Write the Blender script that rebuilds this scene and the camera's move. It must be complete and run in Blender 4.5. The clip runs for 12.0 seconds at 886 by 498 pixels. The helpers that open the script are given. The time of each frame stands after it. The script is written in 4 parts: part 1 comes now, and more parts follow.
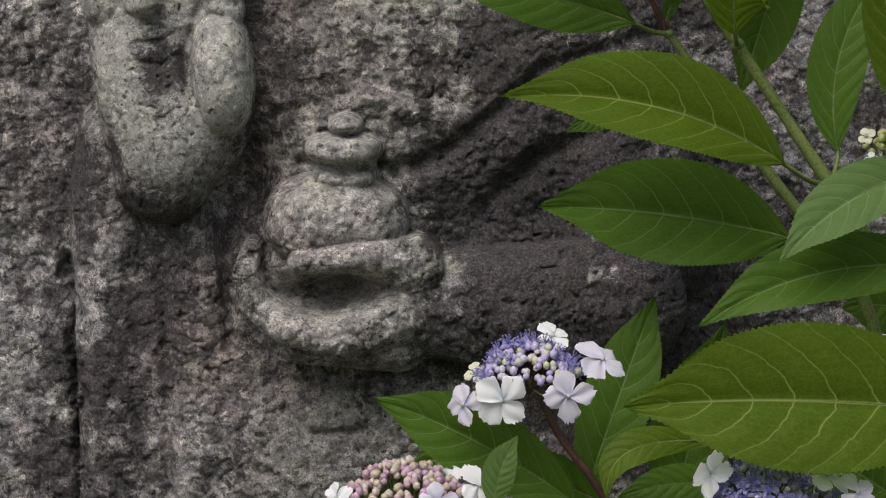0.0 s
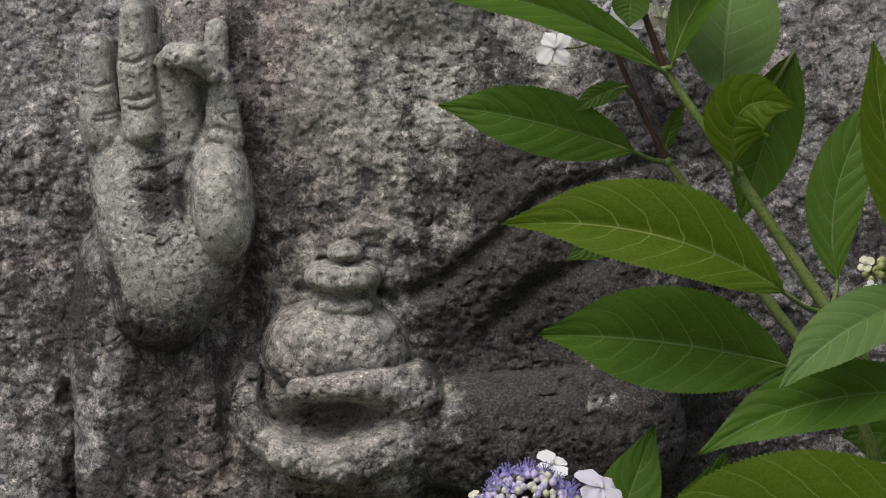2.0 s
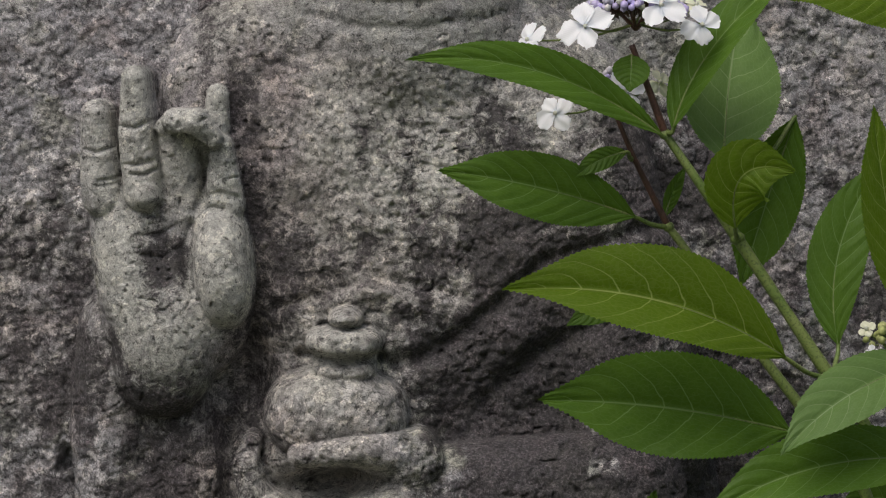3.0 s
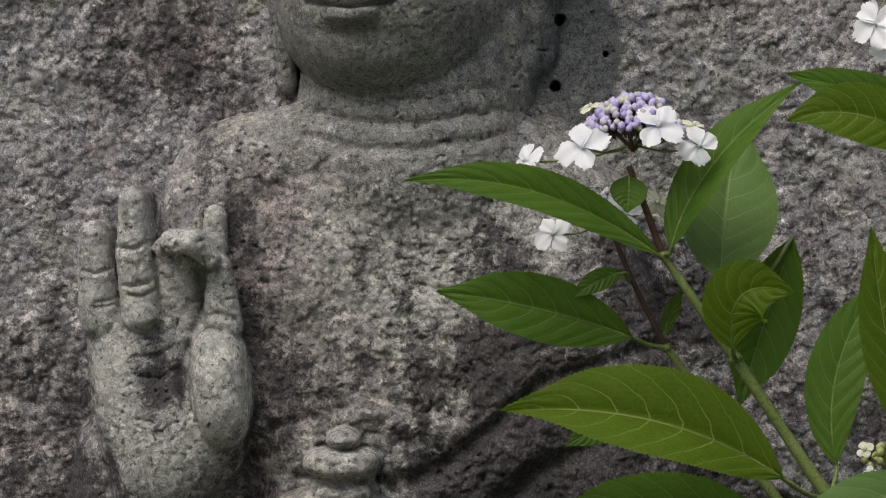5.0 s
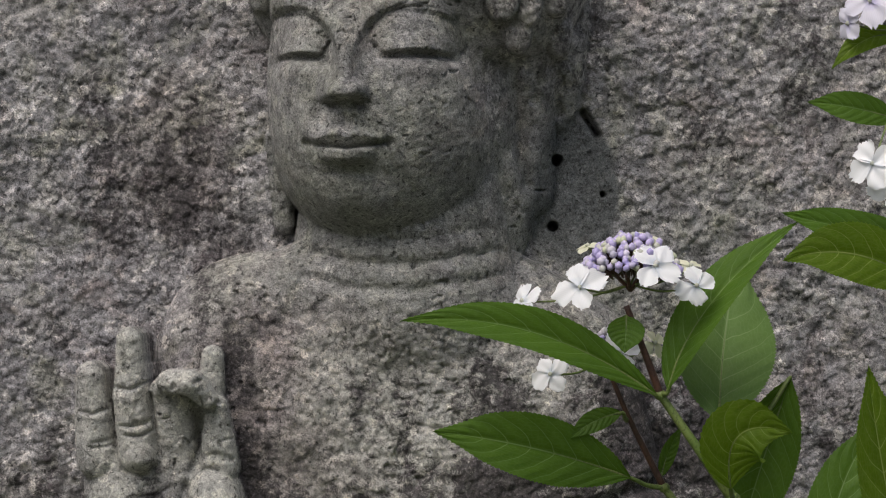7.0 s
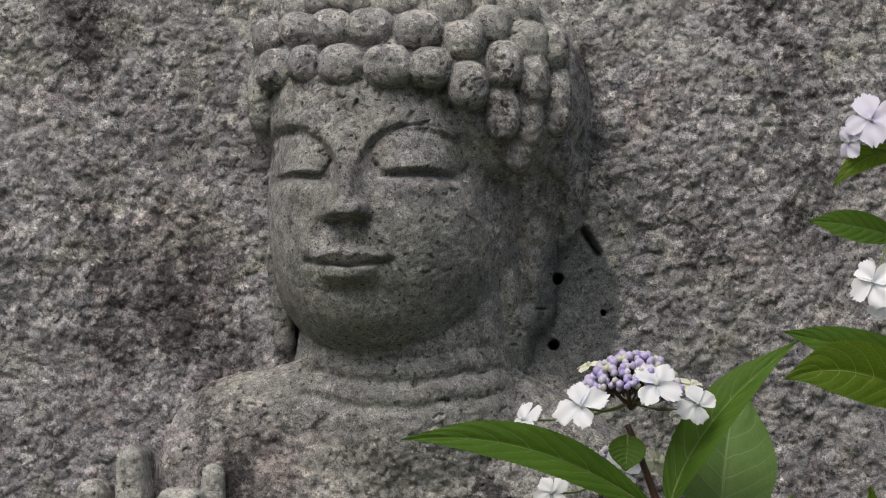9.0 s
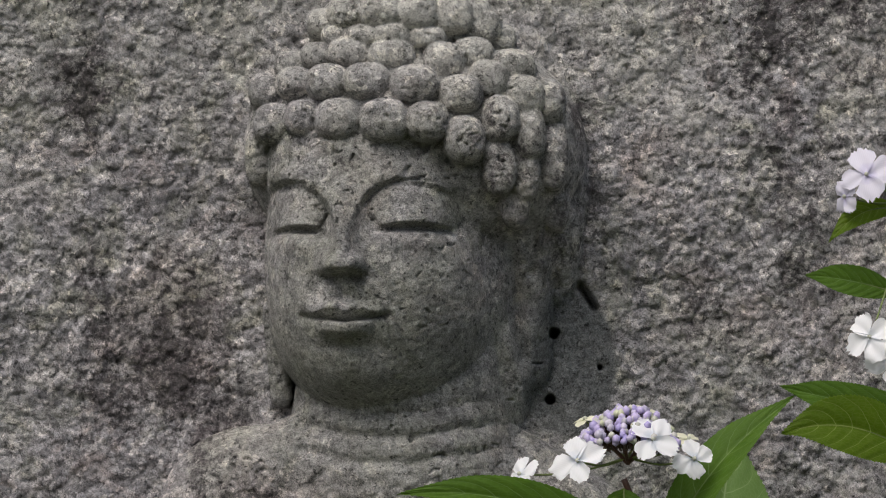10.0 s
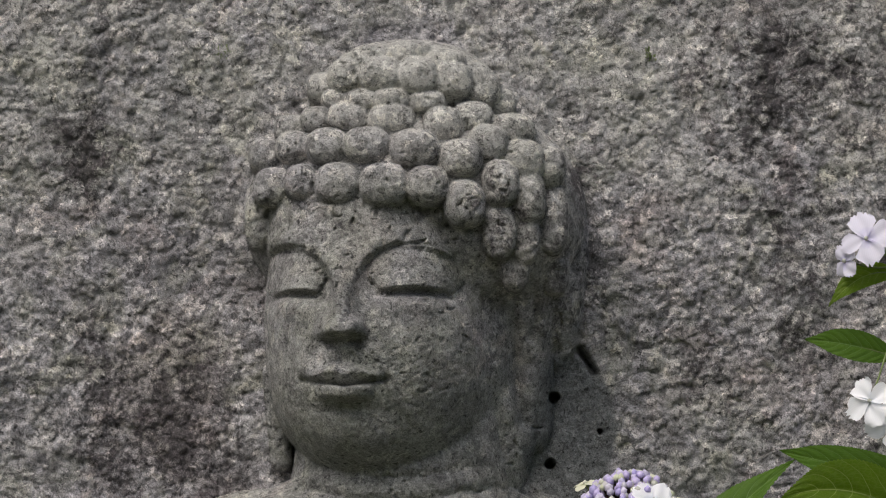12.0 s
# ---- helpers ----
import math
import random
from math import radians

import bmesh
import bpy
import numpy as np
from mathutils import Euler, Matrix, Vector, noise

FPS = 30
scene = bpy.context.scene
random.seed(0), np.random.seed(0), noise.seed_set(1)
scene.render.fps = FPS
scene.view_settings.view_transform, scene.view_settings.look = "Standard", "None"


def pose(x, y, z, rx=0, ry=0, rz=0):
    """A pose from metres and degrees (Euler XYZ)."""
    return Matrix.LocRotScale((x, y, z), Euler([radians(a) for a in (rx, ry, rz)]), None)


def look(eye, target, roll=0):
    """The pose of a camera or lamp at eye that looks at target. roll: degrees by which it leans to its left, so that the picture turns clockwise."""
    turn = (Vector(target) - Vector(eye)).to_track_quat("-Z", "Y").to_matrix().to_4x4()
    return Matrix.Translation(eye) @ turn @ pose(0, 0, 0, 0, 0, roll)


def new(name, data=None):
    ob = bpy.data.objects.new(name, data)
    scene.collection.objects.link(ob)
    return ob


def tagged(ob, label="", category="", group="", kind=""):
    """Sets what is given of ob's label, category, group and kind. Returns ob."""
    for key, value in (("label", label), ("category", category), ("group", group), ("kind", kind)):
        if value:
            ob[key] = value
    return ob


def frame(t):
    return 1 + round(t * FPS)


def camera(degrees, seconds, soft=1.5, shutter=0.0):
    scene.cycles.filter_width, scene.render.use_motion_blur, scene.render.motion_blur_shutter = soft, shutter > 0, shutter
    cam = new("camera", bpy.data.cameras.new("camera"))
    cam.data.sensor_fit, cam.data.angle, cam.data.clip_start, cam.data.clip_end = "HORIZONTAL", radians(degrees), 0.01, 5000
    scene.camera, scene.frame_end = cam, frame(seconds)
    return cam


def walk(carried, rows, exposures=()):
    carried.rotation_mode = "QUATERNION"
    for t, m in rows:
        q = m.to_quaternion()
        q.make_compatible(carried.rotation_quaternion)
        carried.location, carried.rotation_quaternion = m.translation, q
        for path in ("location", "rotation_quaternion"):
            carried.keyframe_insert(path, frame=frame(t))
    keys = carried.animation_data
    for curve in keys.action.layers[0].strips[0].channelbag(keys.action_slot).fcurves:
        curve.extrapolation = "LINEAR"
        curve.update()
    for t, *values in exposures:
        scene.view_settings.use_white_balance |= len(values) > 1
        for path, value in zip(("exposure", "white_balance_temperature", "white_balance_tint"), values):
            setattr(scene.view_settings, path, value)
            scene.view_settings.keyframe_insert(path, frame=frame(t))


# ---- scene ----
# A tripod camera with a long lens tilts upwards over a stone relief.
EYE = (0.0, 0.0, 1.5)
LENS = 12.0
cam = camera(LENS, 12.0, soft=1.05)
# seconds, degrees up, degrees to the right, lean
ROWS = [
    (0.0, -5.138, -0.040, 0.060),
    (0.5, -4.682, -0.063, 0.058),
    (1.0, -4.187, -0.063, 0.052),
    (1.5, -3.762, -0.041, 0.048),
    (2.0, -3.398, -0.030, 0.044),
    (2.5, -2.983, -0.031, 0.040),
    (3.0, -2.513, -0.042, 0.036),
    (3.2, -2.305, -0.044, 0.033),
    (4.8, -1.010, -0.019, 0.010),
    (5.0, -0.869, -0.010, 0.000),
    (5.5, -0.404, 0.011, -0.030),
    (6.0, 0.159, 0.020, -0.043),
    (6.5, 0.617, 0.033, -0.050),
    (7.0, 1.035, 0.026, -0.052),
    (7.2, 1.199, 0.021, -0.052),
    (8.8, 2.520, 0.003, -0.048),
    (9.0, 2.646, 0.013, -0.045),
    (9.5, 2.997, 0.039, -0.045),
    (10.0, 3.387, 0.062, -0.050),
    (10.5, 3.752, 0.076, -0.050),
    (11.0, 4.080, 0.077, -0.047),
    (11.5, 4.203, 0.066, -0.045),
    (12.0, 4.260, 0.065, -0.043),
]
walk(cam, [(t, pose(*EYE, 90 + up, -lean, -right)) for t, up, right, lean in ROWS],
     exposures=[(0.0, 0.0, 6500, 10), (12.0, 0.0, 6500, 10)])

# ---- light: a bright overcast sky, brightest high in front of the rock
world = bpy.data.worlds.new("sky")
scene.world = world
world.use_nodes = True
wn = world.node_tree
sky = wn.nodes.new("ShaderNodeTexSky")
sky.sky_type, sky.sun_disc = "NISHITA", False
sky.sun_elevation, sky.sun_rotation = radians(58), radians(212)
sky.air_density, sky.dust_density, sky.ozone_density = 1.0, 6.0, 1.0
wn.links.new(sky.outputs[0], wn.nodes["Background"].inputs[0])
wn.nodes["Background"].inputs[1].default_value = 0.10
sun = new("sun", bpy.data.lights.new("sun", "SUN"))
sun.data.energy, sun.data.angle, sun.data.color = 1.85, radians(40), (1.0, 0.98, 0.96)
sun.matrix_world = look((-2.2, -1.6, 7.9), (0.0, 2.9, 1.5))


# ---- materials
def material(name):
    mat = bpy.data.materials.new(name)
    mat.use_nodes = True
    nt = mat.node_tree
    return mat, nt, nt.nodes["Principled BSDF"]


def node(nt, kind, inputs=(), operation="", blend="", feature="", layer="", clamp=False):
    n = nt.nodes.new(kind)
    if kind == "ShaderNodeMath":
        n.operation, n.use_clamp = operation, clamp
    if kind == "ShaderNodeMix":
        n.data_type, n.blend_type = "RGBA", blend
    if kind == "ShaderNodeTexVoronoi":
        n.feature = feature
    if kind == "ShaderNodeUVMap":
        n.uv_map = layer
    if kind == "ShaderNodeAttribute":
        n.attribute_name = layer
    for key, value in dict(inputs).items():
        if isinstance(value, bpy.types.NodeSocket):
            nt.links.new(value, n.inputs[key])
        else:
            n.inputs[key].default_value = value
    return n


def ramp(nt, fac, stops):
    r = node(nt, "ShaderNodeValToRGB", {0: fac})
    while len(r.color_ramp.elements) < len(stops):
        r.color_ramp.elements.new(0.5)
    for e, (p, c) in zip(r.color_ramp.elements, stops):
        e.position, e.color = p, (*c, 1) if len(c) == 3 else c
    return r.outputs[0]


def grey(v):
    return (v, v, v)


def mix(nt, fac, a, b, blend="MIX"):
    m = node(nt, "ShaderNodeMix", {0: fac, 6: a, 7: b}, blend=blend)
    return m.outputs[2]


def math_node(nt, op, a, b=0.0, c=0.0, clamp=False):
    return node(nt, "ShaderNodeMath", {0: a, 1: b, 2: c}, operation=op, clamp=clamp).outputs[0]


def noise_tex(nt, vec, scale, detail=4.0, rough=0.6, distortion=0.0):
    return node(nt, "ShaderNodeTexNoise", {"Vector": vec, "Scale": scale, "Detail": detail, "Roughness": rough,
                                           "Distortion": distortion}).outputs[0]


def stone_material():
    """Weathered granite. The attribute 'weather' tells where stains and painted shade (r), rust (g), moss film (b) and
    mortar (a) lie.
    """
    mat, nt, bsdf = material("weathered_granite")
    geo = node(nt, "ShaderNodeNewGeometry").outputs["Position"]
    att = node(nt, "ShaderNodeAttribute", layer="weather")
    rgb = node(nt, "ShaderNodeSeparateColor", {0: att.outputs["Color"]})
    stain_shade, rust, moss, mortar = rgb.outputs[0], rgb.outputs[1], rgb.outputs[2], att.outputs["Alpha"]
    broad = noise_tex(nt, geo, 30, 6, 0.7, 0.5)
    speck = noise_tex(nt, geo, 130, 6, 0.8, 0.6)
    grain = noise_tex(nt, geo, 900, 3, 0.85)
    base = ramp(nt, broad, [(0.32, (0.268, 0.26, 0.272)), (0.5, (0.402, 0.392, 0.405)), (0.68, (0.57, 0.555, 0.56))])
    hue = noise_tex(nt, geo, 17, 5, 0.65, 0.8)
    base = mix(nt, ramp(nt, hue, [(0.36, grey(0.55)), (0.48, grey(0.0))]), base, (0.335, 0.34, 0.265, 1))
    base = mix(nt, ramp(nt, hue, [(0.54, grey(0.0)), (0.68, grey(0.55))]), base, (0.40, 0.335, 0.32, 1))
    base = mix(nt, math_node(nt, "MULTIPLY", rust, 0.68), base, (0.32, 0.25, 0.232, 1))
    base = mix(nt, math_node(nt, "MULTIPLY", moss, 0.75), base, (0.265, 0.275, 0.23, 1))
    base = mix(nt, mortar, base, (0.175, 0.184, 0.186, 1))
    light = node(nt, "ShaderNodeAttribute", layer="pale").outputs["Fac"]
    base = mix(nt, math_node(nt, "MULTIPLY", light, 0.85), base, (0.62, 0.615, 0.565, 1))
    # feldspar and quartz crystals, each with a tone of its own
    warp = node(nt, "ShaderNodeVectorMath")
    warp.operation = "MULTIPLY_ADD"
    nt.links.new(node(nt, "ShaderNodeTexNoise", {"Vector": geo, "Scale": 260.0}).outputs[1], warp.inputs[0])
    warp.inputs[1].default_value = (0.012, 0.012, 0.012)
    nt.links.new(geo, warp.inputs[2])
    cell = node(nt, "ShaderNodeTexVoronoi", {"Vector": warp.outputs[0], "Scale": 150.0}, feature="F1").outputs[1]
    tone = node(nt, "ShaderNodeSeparateColor", {0: cell})
    crystal = ramp(nt, tone.outputs[0], [(0.0, grey(0.42)), (0.3, grey(0.82)), (0.7, grey(1.08)), (1.0, (1.7, 1.66, 1.56))])
    calm = math_node(nt, "SUBTRACT", 0.85, math_node(nt, "ADD", math_node(nt, "MULTIPLY", moss, 0.55), math_node(nt, "MULTIPLY_ADD", mortar, 0.6, math_node(nt, "MULTIPLY", light, 0.35))), clamp=True)
    base = mix(nt, calm, base, crystal, "MULTIPLY")
    # dark lichen threads between the grains
    seam = node(nt, "ShaderNodeTexVoronoi", {"Vector": warp.outputs[0], "Scale": 105.0}, feature="DISTANCE_TO_EDGE").outputs[0]
    seam = ramp(nt, seam, [(0.015, grey(1.0)), (0.11, grey(0.0))])
    where = ramp(nt, noise_tex(nt, geo, 60, 4, 0.7), [(0.42, grey(0.0)), (0.58, grey(0.6))])
    thread = math_node(nt, "MULTIPLY", math_node(nt, "MULTIPLY", seam, where), math_node(nt, "SUBTRACT", 1.0, math_node(nt, "MULTIPLY", moss, 0.5)), clamp=True)
    base = mix(nt, thread, base, (0.055, 0.052, 0.05, 1))
    flecks = ramp(nt, speck, [(0.30, grey(0.25)), (0.42, grey(0.8)), (0.55, grey(1.05)), (0.70, grey(1.45))])
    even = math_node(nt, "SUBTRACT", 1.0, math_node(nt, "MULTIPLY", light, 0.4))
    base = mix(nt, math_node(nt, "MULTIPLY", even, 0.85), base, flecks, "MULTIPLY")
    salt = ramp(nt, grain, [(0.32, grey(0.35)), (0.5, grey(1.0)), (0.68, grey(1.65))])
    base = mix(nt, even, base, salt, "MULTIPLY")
    dots = noise_tex(nt, geo, 330, 2, 0.6, 0.3)
    base = mix(nt, 0.9, base, ramp(nt, dots, [(0.30, grey(0.15)), (0.39, grey(0.9)), (0.60, grey(1.0)), (0.72, grey(1.35))]), "MULTIPLY")
    # dark growth and painted shade, with ragged edges
    edge = noise_tex(nt, geo, 120, 8, 0.85, 0.5)
    s = math_node(nt, "ADD", edge, math_node(nt, "SUBTRACT", math_node(nt, "MULTIPLY", stain_shade, 0.24), 0.67))
    s = math_node(nt, "MULTIPLY_ADD", s, 8.0, 0.5, clamp=True)
    s = math_node(nt, "MULTIPLY", s, 0.9)
    glint = ramp(nt, noise_tex(nt, geo, 520, 3, 0.75), [(0.36, grey(0.3)), (0.50, grey(0.9)), (0.60, grey(2.0)), (0.70, grey(3.8))])
    crust = mix(nt, 1.0, mix(nt, edge, (0.016, 0.015, 0.018, 1), (0.088, 0.077, 0.081, 1)), glint, "MULTIPLY")
    blotch = ramp(nt, noise_tex(nt, geo, 42, 5, 0.7, 0.6), [(0.34, grey(0.55)), (0.52, grey(1.0)), (0.68, (1.7, 1.6, 1.6))])
    crust = mix(nt, 1.0, crust, blotch, "MULTIPLY")
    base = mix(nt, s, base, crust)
    nt.links.new(base, bsdf.inputs["Base Color"])
    bsdf.inputs["Roughness"].default_value = 0.9
    bsdf.inputs["Specular IOR Level"].default_value = 0.3
    height = math_node(nt, "ADD", math_node(nt, "MULTIPLY", grain, 0.5), math_node(nt, "ADD", speck, math_node(nt, "MULTIPLY", tone.outputs[1], 0.25)))
    bump = node(nt, "ShaderNodeBump", {"Height": height, "Strength": 1.0, "Distance": 0.0026})
    nt.links.new(bump.outputs[0], bsdf.inputs["Normal"])
    return mat


def leaf_material(name, dark, light, vein, through_colour, through_share=0.35):
    mat, nt, bsdf = material(name)
    uv = node(nt, "ShaderNodeUVMap", layer="blade").outputs[0]
    xy = node(nt, "ShaderNodeSeparateXYZ", {0: uv})
    across, along = math_node(nt, "ABSOLUTE", xy.outputs[0]), xy.outputs[1]
    geo = node(nt, "ShaderNodeNewGeometry").outputs["Position"]
    # side veins sweep forward to the tip
    reach = math_node(nt, "MULTIPLY", across, math_node(nt, "MULTIPLY_ADD", across, 0.9, 1.0))
    sweep = math_node(nt, "SUBTRACT", math_node(nt, "MULTIPLY", along, 8.5), reach)
    wobble = noise_tex(nt, geo, 60, 2)
    sweep = math_node(nt, "ADD", sweep, math_node(nt, "MULTIPLY", wobble, 0.35))
    near = math_node(nt, "ABSOLUTE", math_node(nt, "SUBTRACT", math_node(nt, "FRACT", sweep), 0.5))
    side = math_node(nt, "SUBTRACT", 1.0, math_node(nt, "MULTIPLY", near, 27.0), clamp=True)
    side = math_node(nt, "MULTIPLY", side, math_node(nt, "SUBTRACT", 1.0, math_node(nt, "MULTIPLY", across, 0.6), clamp=True))
    mid = math_node(nt, "SUBTRACT", 1.0, math_node(nt, "MULTIPLY", across, 34.0), clamp=True)
    net = node(nt, "ShaderNodeTexVoronoi", {"Vector": geo, "Scale": 210.0}, feature="DISTANCE_TO_EDGE").outputs[0]
    net = math_node(nt, "SUBTRACT", 1.0, math_node(nt, "MULTIPLY", net, 9.0), clamp=True)
    rung = math_node(nt, "MULTIPLY_ADD", across, 9.0, math_node(nt, "MULTIPLY_ADD", along, 6.0, math_node(nt, "MULTIPLY", noise_tex(nt, geo, 110, 2), 3.0)))
    rung = math_node(nt, "ABSOLUTE", math_node(nt, "SUBTRACT", math_node(nt, "FRACT", rung), 0.5))
    rung = math_node(nt, "SUBTRACT", 1.0, math_node(nt, "MULTIPLY", rung, 13.0), clamp=True)
    net = math_node(nt, "MAXIMUM", math_node(nt, "MULTIPLY", net, 0.5), rung)
    veins = math_node(nt, "MAXIMUM", math_node(nt, "MULTIPLY", side, 0.9), mid)
    patch = noise_tex(nt, geo, 45, 4, 0.6)
    colour = mix(nt, patch, (*dark, 1), (*light, 1))
    colour = mix(nt, math_node(nt, "MULTIPLY", net, 0.20), colour, (*vein, 1))
    colour = mix(nt, veins, colour, (*vein, 1))
    nt.links.new(colour, bsdf.inputs["Base Color"])
    bsdf.inputs["Roughness"].default_value = 0.46
    bsdf.inputs["Specular IOR Level"].default_value = 0.2
    h = math_node(nt, "SUBTRACT", math_node(nt, "MULTIPLY", near, 1.5), math_node(nt, "MULTIPLY", net, 0.22))
    bump = node(nt, "ShaderNodeBump", {"Height": h, "Strength": 0.6, "Distance": 0.0009})
    nt.links.new(bump.outputs[0], bsdf.inputs["Normal"])
    glow = node(nt, "ShaderNodeBsdfTranslucent", {"Color": mix(nt, 0.6, colour, (*through_colour, 1))})
    both = node(nt, "ShaderNodeMixShader", {0: through_share, 1: bsdf.outputs[0], 2: glow.outputs[0]})
    nt.links.new(both.outputs[0], nt.nodes["Material Output"].inputs[0])
    return mat


def island_material(name, stops, roughness=0.5, bump_scale=900.0):
    """Every loose piece takes a colour of its own from the ramp."""
    mat, nt, bsdf = material(name)
    g = node(nt, "ShaderNodeNewGeometry")
    c = ramp(nt, g.outputs["Random Per Island"], stops)
    tone = ramp(nt, noise_tex(nt, g.outputs["Position"], 260, 3), [(0.3, grey(0.75)), (0.7, grey(1.15))])
    nt.links.new(mix(nt, 1.0, c, tone, "MULTIPLY"), bsdf.inputs["Base Color"])
    bsdf.inputs["Roughness"].default_value = roughness
    bump = node(nt, "ShaderNodeBump", {"Height": noise_tex(nt, g.outputs["Position"], bump_scale), "Strength": 0.3, "Distance": 0.0006})
    nt.links.new(bump.outputs[0], bsdf.inputs["Normal"])
    return mat


def petal_material(name, heart, rim):
    mat, nt, bsdf = material(name)
    uv = node(nt, "ShaderNodeUVMap", layer="blade").outputs[0]
    xy = node(nt, "ShaderNodeSeparateXYZ", {0: uv})
    geo = node(nt, "ShaderNodeNewGeometry").outputs["Position"]
    streak = node(nt, "ShaderNodeTexWave", {"Vector": uv, "Scale": 2.4, "Distortion": 2.0}).outputs[1]
    tone = math_node(nt, "ADD", xy.outputs[1], math_node(nt, "MULTIPLY", math_node(nt, "SUBTRACT", noise_tex(nt, geo, 70, 3), 0.5), 0.9))
    c = ramp(nt, tone, [(0.05, heart), (0.35, rim), (1.0, rim)])
    c = mix(nt, 0.10, c, ramp(nt, streak, [(0.3, grey(0.6)), (0.7, grey(1.0))]), "MULTIPLY")
    nt.links.new(c, bsdf.inputs["Base Color"])
    bsdf.inputs["Roughness"].default_value = 0.6
    glow = node(nt, "ShaderNodeBsdfTranslucent", {"Color": c})
    both = node(nt, "ShaderNodeMixShader", {0: 0.3, 1: bsdf.outputs[0], 2: glow.outputs[0]})
    nt.links.new(both.outputs[0], nt.nodes["Material Output"].inputs[0])
    return mat


def stem_material(name, a, b):
    mat, nt, bsdf = material(name)
    geo = node(nt, "ShaderNodeNewGeometry").outputs["Position"]
    c = ramp(nt, noise_tex(nt, geo, 55, 4, 0.65), [(0.35, a), (0.65, b)])
    dots = ramp(nt, noise_tex(nt, geo, 600, 2), [(0.36, grey(0.55)), (0.48, grey(1.0))])
    nt.links.new(mix(nt, 1.0, c, dots, "MULTIPLY"), bsdf.inputs["Base Color"])
    bsdf.inputs["Roughness"].default_value = 0.5
    bump = node(nt, "ShaderNodeBump", {"Height": noise_tex(nt, geo, 300, 3), "Strength": 0.4, "Distance": 0.001})
    nt.links.new(bump.outputs[0], bsdf.inputs["Normal"])
    return mat


def soil_material():
    mat, nt, bsdf = material("soil")
    geo = node(nt, "ShaderNodeNewGeometry").outputs["Position"]
    c = ramp(nt, noise_tex(nt, geo, 3, 8, 0.7), [(0.3, (0.045, 0.04, 0.028)), (0.5, (0.06, 0.075, 0.03)), (0.7, (0.10, 0.085, 0.06))])
    nt.links.new(c, bsdf.inputs["Base Color"])
    bsdf.inputs["Roughness"].default_value = 0.95
    bump = node(nt, "ShaderNodeBump", {"Height": noise_tex(nt, geo, 40, 6), "Strength": 0.8, "Distance": 0.02})
    nt.links.new(bump.outputs[0], bsdf.inputs["Normal"])
    return mat


STONE = stone_material()
SOIL = soil_material()
LEAF = leaf_material("hydrangea_leaf", (0.048, 0.110, 0.008), (0.090, 0.178, 0.017), (0.21, 0.31, 0.11), (0.16, 0.30, 0.02))
LEAF_YOUNG = leaf_material("young_leaf", (0.072, 0.130, 0.007), (0.115, 0.19, 0.010), (0.42, 0.51, 0.15), (0.26, 0.46, 0.015), 0.5)
LEAF_PALE = leaf_material("pale_leaf", (0.090, 0.165, 0.042), (0.135, 0.228, 0.062), (0.27, 0.37, 0.17), (0.2, 0.34, 0.06))
WHITE = petal_material("white_petal", (0.70, 0.75, 0.82), (0.91, 0.92, 0.94))
LILAC = petal_material("lilac_petal", (0.60, 0.57, 0.76), (0.77, 0.75, 0.86))
CREAM = petal_material("cream_petal", (0.62, 0.66, 0.36), (0.78, 0.78, 0.60))
BUDS = island_material("lilac_buds", [(0.0, (0.36, 0.32, 0.60)), (0.3, (0.50, 0.43, 0.68)), (0.55, (0.50, 0.46, 0.62)), (0.8, (0.52, 0.55, 0.36)), (1.0, (0.58, 0.53, 0.68))])
BUDS_PINK = island_material("pink_buds", [(0.0, (0.40, 0.22, 0.40)), (0.35, (0.50, 0.34, 0.42)), (0.65, (0.48, 0.43, 0.28)), (1.0, (0.55, 0.47, 0.44))])
BUDS_GREEN = island_material("green_buds", [(0.0, (0.30, 0.36, 0.10)), (1.0, (0.50, 0.52, 0.22))])
BLUE = island_material("blue_fertile_flower", [(0.0, (0.17, 0.17, 0.46)), (0.5, (0.24, 0.23, 0.52)), (1.0, (0.36, 0.32, 0.56))])
STEM = stem_material("green_stem", (0.11, 0.17, 0.035), (0.17, 0.21, 0.06))
STEM_RED = stem_material("red_stem", (0.055, 0.028, 0.022), (0.10, 0.045, 0.030))

# ---- the carved rock: a height field, in carving units of 0.4 mm, from the rock's plane towards the front
UNIT = 0.0004
PLANE_Y = 2.9837
EYE_UNITS = PLANE_Y / UNIT
STEP = 2.1
rng = np.random.RandomState(7)
TABLE = rng.rand(512, 512)
TABLE2 = rng.rand(512, 512)
TABLE3 = rng.rand(512, 512)


def smooth(t):
    t = np.clip(t, 0, 1)
    return t * t * (3 - 2 * t)


def fade(x, a, b):
    return smooth((x - a) / (b - a))


def value_noise(x, z, scale, seed=0):
    x, z = x / scale + 37.7 * seed + 200.3, z / scale - 19.1 * seed + 300.7
    i, j = np.floor(x).astype(int), np.floor(z).astype(int)
    f, g = smooth(x - i), smooth(z - j)
    t = lambda p, q: TABLE[p & 511, q & 511]
    return (t(i, j) * (1 - f) + t(i + 1, j) * f) * (1 - g) + (t(i, j + 1) * (1 - f) + t(i + 1, j + 1) * f) * g - 0.5


def fbm(x, z, scale, octaves=4, seed=0, gain=0.5):
    total, amp = 0.0, 1.0
    for o in range(octaves):
        total = total + amp * value_noise(x, z, scale / 2 ** o, seed + 5 * o)
        amp *= gain
    return total


